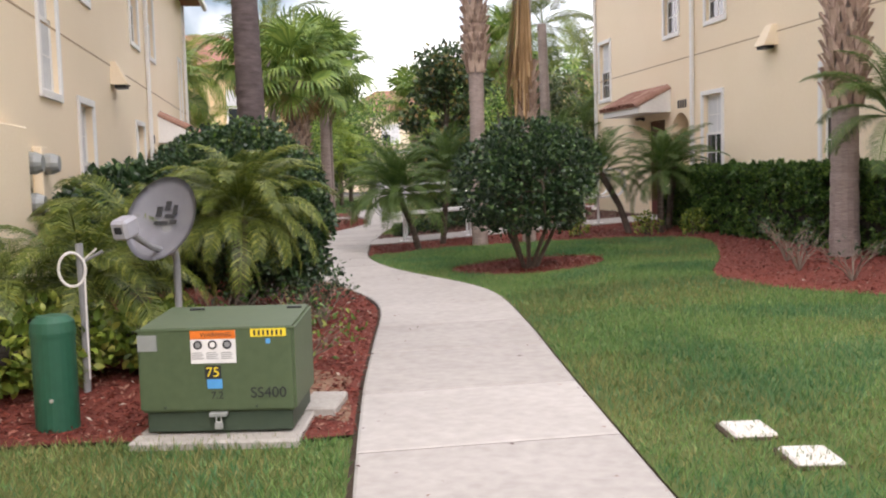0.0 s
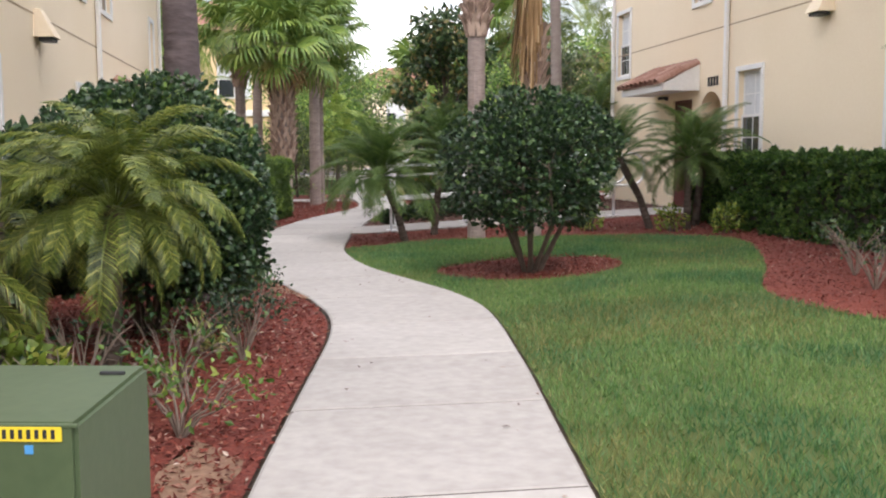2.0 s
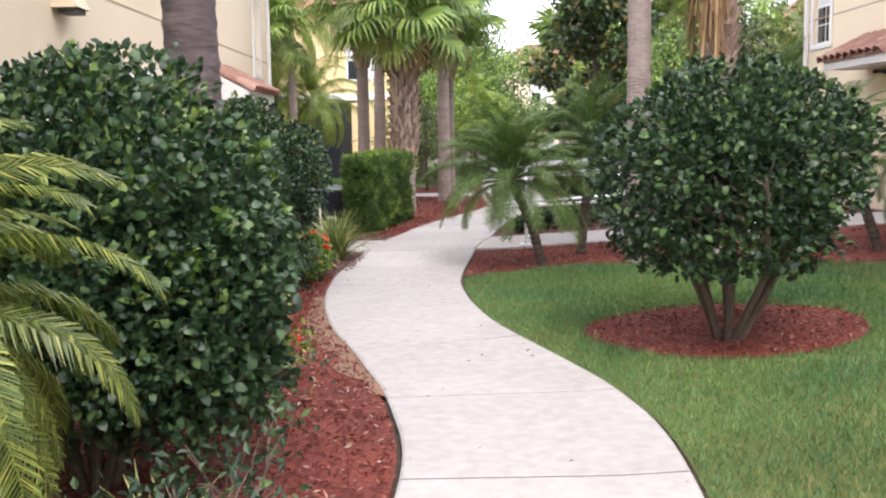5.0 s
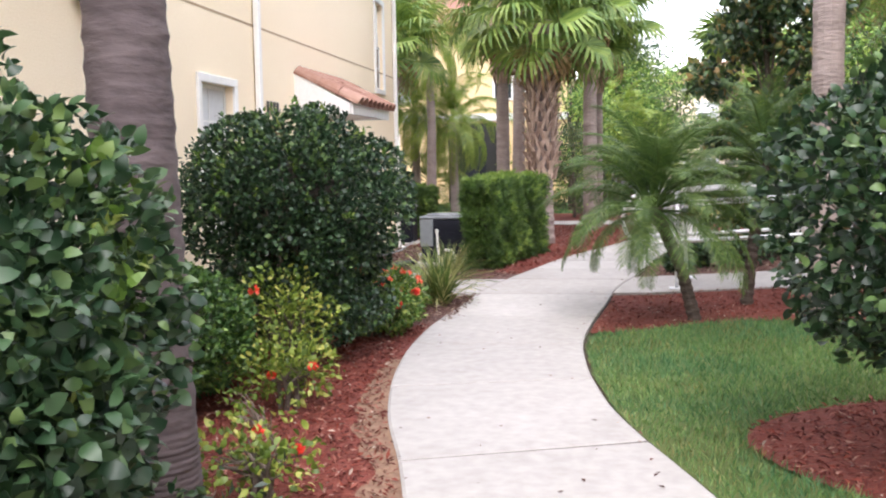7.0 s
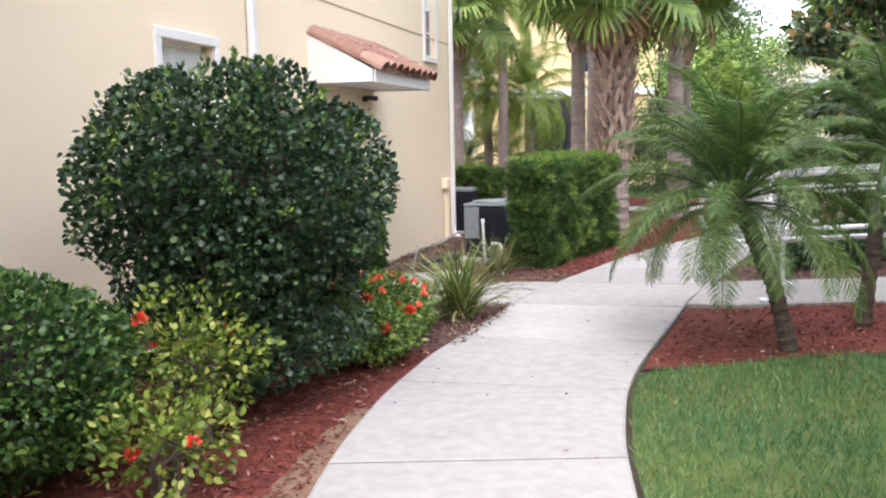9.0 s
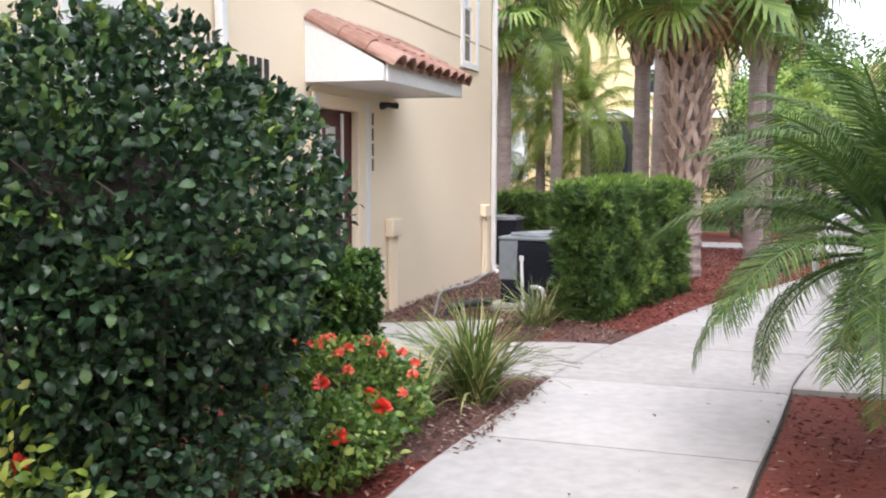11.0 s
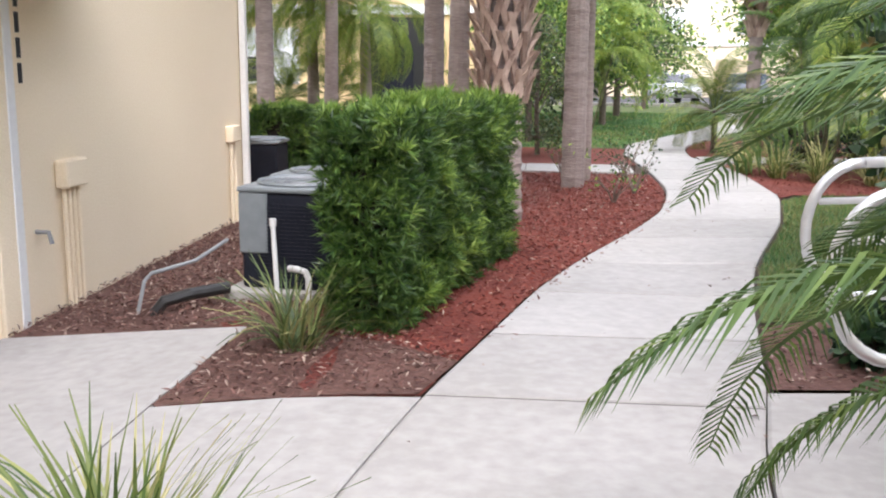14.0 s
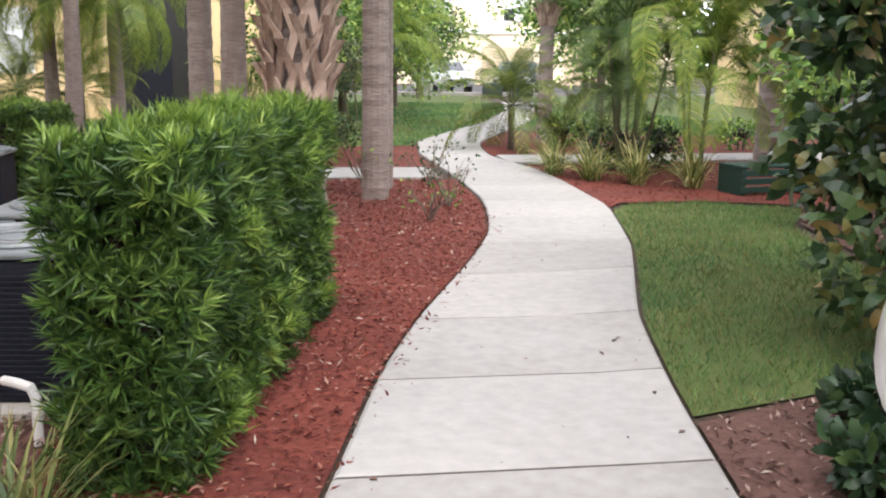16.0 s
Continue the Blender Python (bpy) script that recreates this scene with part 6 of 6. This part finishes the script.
areca(4.85, 32.6, 3.5, 9, 5, "weeping clump of lime-green palms with hanging fronds", .28, FR_WEEP, (.75, 1.1), -20)
areca(4.08, 33.2, 3.2, 8, 8, "thin clump of green palms beside the path", .38, FR_PYG, (.8, 1.2))
areca(.9, 43, 4.2, 9, 6, "tall clump of lime palms by the yellow house", .6, FR_WEEP, (.8, 1.1))
areca(9.6, 31.5, 5.0, 8, 8, "tall clump of green palms beyond the ramp", .9, FR_DARKQ, (.7, 1.0))
areca(6.2, 26.9, 3.2, 8, 7, "clump of green palms behind the ramp", .7, FR_PYG, (.8, 1.2))
for x, y, h in ((-3.85, 38.5, 2.7), (-5.1, 38.9, 3.1), (-4.3, 36.9, 5.0), (-6.6, 37.4, 3.6), (-8.2, 38.5, 3.2)):
    queen_palm(x, y, h, FR_WEEP, 44, .12, "feather palm with weeping lime-yellow fronds", -65, (.75, 1.15))
for x, y, h in ((-5.0, 40.8, .85), (-6.3, 41.2, .8), (-1.6, 41.0, .6), (5.3, 37.4, .9), (-7.7, 40.6, .8), (3.1, 36.6, .8)):
    pygmy_palm(x, y, h, (0, 0), 20, FR_NEAR, "pygmy date palm before the yellow house", -50)

# ---- trees ----
tree(2.98, 24.68, 4.7, 1.0, M_MAG, 10000, .13, "young magnolia with glossy leaves and rusty undersides", 24, -.02, .07, name="magnolia_tree")
tree(-.4, 38.8, 4.6, 1.5, M_TREE, 5200, .10, "leafy tree beyond the crossing path", 14, .12, .08)
tree(.6, 47, 6.6, 2.4, M_BROAD, 8000, .14, "leafy dark tree on the far lawn", 16, .08, .12)
tree(8.4, 50, 7.0, 2.6, M_TREE, 6500, .15, "leafy tree on the far lawn", 18, .08, .12)
tree(-8.5, 33.5, 8.2, 2.8, M_TREE, 8000, .13, "tall airy tree rising past the house", 16, .3, .13)
tree(-12.5, 37, 8.8, 3.0, M_TREE, 6500, .15, "tall airy tree rising behind the house", 15, .3, .13)
tree(5.6, 39.5, 5.4, 2.0, M_TREE, 4200, .14, "leafy tree in the far bed", 13, .25, .1)
tree(8.6, 37.5, 6.2, 2.2, M_OLIVE, 7000, .12, "dark leafy tree beyond the lime palms", 14, .2, .12)
tree(11.5, 40.5, 6.4, 2.6, M_TREE, 4500, .16, "leafy tree behind the far bed", 14, .2, .12)
tree(1.6, 45.6, 5.4, 2.1, M_TREE, 6500, .12, "leafy tree on the lawn before the street", 16, .08, .1)
tree(-.2, 35.6, 2.6, .9, M_OLIVE, 3600, .07, "leafy bush beside the crossing path", 12, .06, .05)
tree(4.0, 57.5, 6.5, 2.3, M_TREE, 4200, .16, "leafy tree beside the parking street", 13, .12, .12)
tree(10.8, 57, 7.5, 2.5, M_TREE, 4200, .17, "leafy tree beside the parking street", 13, .3, .12)
tree(2.4, 50.9, 6.0, 2.2, M_OLIVE, 6500, .13, "dark leafy tree beside the street", 13, .2, .12)
tree(9.4, 27.8, 4.2, 1.6, M_OLIVE, 6500, .11, "dark leafy tree beside the raised house", 13, .1, .08)
tree(4.9, 27.6, 3.6, 1.4, M_TREE, 4200, .10, "leafy tree behind the ramp", 13, .1, .07)
tree(7.0, 31.6, 4.4, 1.7, M_OLIVE, 6500, .11, "dark leafy tree behind the ramp", 13, .12, .08)
for k, (x, y, h) in enumerate(((-20, 62, 8), (-12, 70, 9), (-2, 69, 8), (1.5, 68.8, 7), (22, 66, 9), (28, 60, 9), (24, 42, 8), (30, 48, 8), (20, 36, 7), (-18, 40, 8), (-28, 48, 9), (36, 66, 10), (14, 84, 11), (0, 88, 12), (-14, 90, 12), (26, 88, 12))):
    tree(x, y, h, h * .38, M_TREE if k % 2 else M_BROAD, 2600, .3, "distant leafy tree behind the houses", 13, .15, .14)
v0, f0, off = [], [], 0
for k in range(150):
    a = math.radians(-60 + 120 * k / 149)
    c = (115 * math.sin(a) + rng.uniform(-6, 6), 115 * math.cos(a) + rng.uniform(-6, 6), rng.uniform(1, 6))
    p, d = blob_points(220, c, (4.5, 4.5, 4.0), .5, amp=.3, low=-1)
    s = rng.uniform(.7, 1.4, len(p))
    v, f = leaf_arrays(p, unit(d + rng.normal(size=d.shape) * .6), s, s * .6)
    v0.append(v)
    f0.append(f + off)
    off += len(v)
tagged(obj("far_woods", np.concatenate(v0), np.concatenate(f0), M_TREE), "green belt of far woods behind the houses", "woods", kind="stuff")

# ---- cars, bench and boxes by the street ----
def car(x, y, rz, paint, label):
    e = empty("car", x, y, 0.0, rz, label, "car", "parked cars")
    bm = bmesh.new()
    prof = [(-2.15, .35), (-2.18, .62), (-1.95, .86), (-1.05, .95), (-.55, 1.36), (.75, 1.42), (1.45, 1.0), (2.1, .92), (2.2, .6), (2.15, .35)]
    a = [bm.verts.new((q * .84, u, z)) for q in (-1, 1) for u, z in prof]
    n = len(prof)
    bm.faces.new(a[:n])
    bm.faces.new(a[n:][::-1])
    for k in range(n):
        bm.faces.new((a[k], a[(k + 1) % n], a[n + (k + 1) % n], a[n + k]))
    bmesh.ops.bevel(bm, geom=bm.edges[:], offset=.06, segments=2, affect="EDGES")
    part("body", bm, paint, e, smooth=True)
    part("windscreen", obj_bm([(-.7, -1.03, 1.0), (.7, -1.03, 1.0), (.62, -.6, 1.35), (-.62, -.6, 1.35)]), M_DARKGLASS, e)
    part("rear_window", obj_bm([(.7, 1.47, 1.03), (-.7, 1.47, 1.03), (-.62, .82, 1.42), (.62, .82, 1.42)]), M_DARKGLASS, e)
    for s in (-1, 1):
        part("side_window", obj_bm([(s * .85, -.9, .98), (s * .85, 1.2, 1.0), (s * .80, .7, 1.34), (s * .80, -.5, 1.31)]), M_DARKGLASS, e)
        part("headlight", box(s * .62 - .16, s * .62 + .16, -2.22, -2.1, .6, .76, .03), M_WHITE, e, "clear headlight")
        for y2 in (-1.35, 1.4):
            w = part("wheel", tube([(s * .68, y2, .32), (s * .87, y2, .32)], .32, 18), M_RUBBER, e)
            part("rim", tube([(s * .86, y2, .32), (s * .885, y2, .32)], .2, 14), M_STEEL, w)
    part("grille", box(-.4, .4, -2.23, -2.15, .5, .66, .02), M_BLACK, e)
    return e


def obj_bm(pts):
    """A thin pane, one centimetre thick, standing just proud of a body."""
    bm = bmesh.new()
    p = [Vector(q) for q in pts]
    n = (p[1] - p[0]).cross(p[2] - p[0]).normalized() * .012
    c = sum(p, Vector()) / len(p) - Vector((0, 0, .8))
    if n.dot(c) < 0:
        n = -n
    a, b = [bm.verts.new(q + n) for q in p], [bm.verts.new(q - n) for q in p]
    bm.faces.new(a)
    bm.faces.new(b[::-1])
    for k in range(len(p)):
        bm.faces.new((a[k], b[k], b[(k + 1) % len(p)], a[(k + 1) % len(p)]))
    return bm


car(5.7, 62.9, 8, M_CAR, "white saloon car parked by the kerb")
car(9.4, 64, -20, M_CAR2, "dark grey car parked by the kerb")
for x in (7.4, 8.7):
    e = empty("utility_cabinet", x, 60.0, 0, 0, "small grey-green utility cabinet near the kerb", "utility cabinet", "street cabinets")
    part("body", box(-.38, .38, -.3, .3, 0, .52, .02), M_GREEN2, e)
    part("lid", box(-.41, .41, -.33, .33, .52, .57, .02), M_ACG, e)
e = empty("slatted_bench", 5.15, 31.15, g(5.15, 31.15), 12, "low dark green slatted bench in the bed", "bench")
for k in range(4):
    part("slat", box(-.56, .56, -.24 + k * .12, -.14 + k * .12, .33, .365, .008), M_BENCH, e)
for k in range(3):
    part("slat", box(-.56, .56, -.26, -.235, .04 + k * .10, .115 + k * .10, .006), M_BENCH, e)
for x in (-.5, .5):
    part("leg", box(x - .04, x + .04, -.23, .23, 0, .33, .008), M_BENCH, e)

# ---- loose chips, grass blades and litter ----
def chips(name, poly, density, mat, label, zoff=.012, size=.045, skip=()):
    xs, ys = [p[0] for p in poly], [p[1] for p in poly]
    x, y = scatter(poly, int(density * (max(xs) - min(xs)) * (max(ys) - min(ys))))
    for s in skip:
        k = ~inside(s, x, y)
        x, y = x[k], y[k]
    n = len(x)
    z = G(x, y) + zoff + .012 * rng.random(n)
    d = rng.normal(size=(n, 3)) * (1, 1, .35)
    s = size * rng.uniform(.4, 1.4, n)
    v, f = leaf_arrays(np.stack([x, y, z], 1), unit(d), s, s * .32, np.tile((0., 0, 1), (n, 1)) + rng.normal(size=(n, 3)) * .3, .3)
    return tagged(obj(name, v, f, mat), label, "mulch", kind="stuff")


chips("mulch_chips", BED_L, 900, M_CHIP, "shredded red mulch chips under the shrubs", skip=(BROWN2,))
chips("mulch_chips", BED_R, 420, M_CHIP, "shredded red mulch chips by the house")
chips("mulch_chips", RING, 900, M_CHIP, "shredded red mulch chips round the bush", .025)
chips("mulch_chips", [(-3.5, 23.62), (-1.9, 23.62), (-.75, 22.4), (.2, 25.4), (1.3, 28.6), (1.45, 31.5), (1.3, 32.5), (-3, 32.5)], 700, M_CHIP, "shredded red mulch chips past the hedge", skip=(BROWN,))
chips("mulch_chips", BROWN, 1000, M_CHIP2, "weathered brown mulch chips by the wall", .03)
chips("mulch_chips", BROWN2, 1000, M_CHIP2, "weathered brown mulch chips by the strap leaves", .03)
chips("mulch_chips", BED_RB, 500, M_CHIP2, "weathered brown mulch chips under the tree")
for poly, n in ((BED_L, 34), (BED_R, 12), (RING, 22), (BED_AC, 26), (BED_RB, 40)):
    chips("pale_flecks", poly, n, M_FLECK, "pale wood flecks and dry bits on mulch", .03, .042)
chips("mulch_chips", BED_F, 160, M_CHIP, "shredded red mulch chips by the crossing path")


def grass(name, poly, density, label, h=.06, skip=(), w=.006, rich=.36, sere=.05):
    xs, ys = [p[0] for p in poly], [p[1] for p in poly]
    x, y = scatter(poly, int(density * (max(xs) - min(xs)) * (max(ys) - min(ys))))
    for s in skip:
        k = ~inside(s, x, y)
        x, y = x[k], y[k]
    n = len(x)
    patch = np.array([noise.noise((a * .9, b * .9, 3.0)) for a, b in zip(x, y)])
    d = unit(rng.normal(size=(n, 3)) * (.55, .55, 0) + (0, 0, 1.0))
    s = h * rng.uniform(.6, 1.4, n) * (1 + .35 * patch)
    dry = np.array([noise.noise((a * .55, b * .4, 9.0)) + .5 * noise.noise((a * 2.1, b * 2.1, 5.0)) for a, b in zip(x, y)])
    straw = rng.random(n) < np.clip(sere + .9 * dry, .02, .6)
    lush = ~straw & (rng.random(n) < np.clip(rich + 1.7 * patch + .7 * np.array([noise.noise((a * .35, b * .35, 7.0)) for a, b in zip(x, y)]), .06, .95))
    for k, m, what in ((~straw & ~lush, M_GRASS, label), (lush, M_GRASS2, label.replace("mown", "lush dark")), (straw, M_STRAW, "dry yellowish " + label.replace("mown green ", ""))):
        v, f = leaf_arrays(np.stack([x, y, G(x, y) - .012], 1)[k], d[k], s[k], w, rng.normal(size=(int(k.sum()), 3)), .1)
        tagged(obj(name, v, f, m), what, "grass", kind="stuff")


grass("grass_blades", [p for p in LAWN if p[1] > 4.2] + [(6.5, 4.2)], 2600, "mown green grass blades of the lawn", .062, (RING,))
grass("grass_blades", [p for p in LAWN_L if p[1] > 4.6 and p[0] > -4] + [(-3.9, 7.05), (-3.9, 4.6)], 2600, "mown green grass blades of the strip", .062, rich=.1, sere=.25)
grass("grass_blades", LAWN_B, 1800, "mown green grass blades behind the ramp", .06, rich=-.15, sere=.45)
grass("grass_blades", [p for p in LAWN_F if p[0] > -14 and p[1] < 54] + [(-13, 54), (-13, 37.5)], 260, "mown green grass blades of the far lawn", .07, w=.02)
grass("grass_blades", [p for p in LAWN_F2 if p[0] < 20 and p[1] < 54] + [(12, 54)], 220, "mown green grass blades of the far lawn", .07, w=.02)
n = 170
y = rng.uniform(4, 30, n)
x = np.where(rng.random(n) < .7, np.where(rng.random(n) < .5, xl(y) + rng.random(n) ** 2 * .5, xr(y) - rng.random(n) ** 2 * .4), xl(y) + (xr(y) - xl(y)) * rng.random(n))
s = rng.uniform(.012, .05, n)
v, f = leaf_arrays(np.stack([x, y, G(x, y) + .034], 1), unit(rng.normal(size=(n, 3)) * (1, 1, .1)), s, s * .5, np.tile((0., 0, 1), (n, 1)), .2)
tagged(obj("leaf_litter", v, f, M_CHIP2), "scattered dry leaf bits on the path", "litter", kind="stuff")

# the long outer fronds of the palm that leans over the path: heading, rise, size
FR_LONG = [frond_mesh("frond", 1.78, 64, 0.26, 1.0, 0.013, 0.25, 0.6, M_PYG) for _ in range(2)]
for k, (az, el, size) in enumerate(((119, -20, .98), (119, 5, 1.0), (106, -6, .92), (110, 22, .92), (94, -22, .8), (128, 28, .75))):
    o = new("frond", FR_LONG[k % 2])
    o.parent = leaning_palm
    o.matrix_basis = Matrix.Translation((-.40, .05, 1.10)) @ pose(0, 0, 0, 0, 0, az) @ pose(.05, 0, 0, 0, -el, 0) @ Matrix.Scale(size, 4)
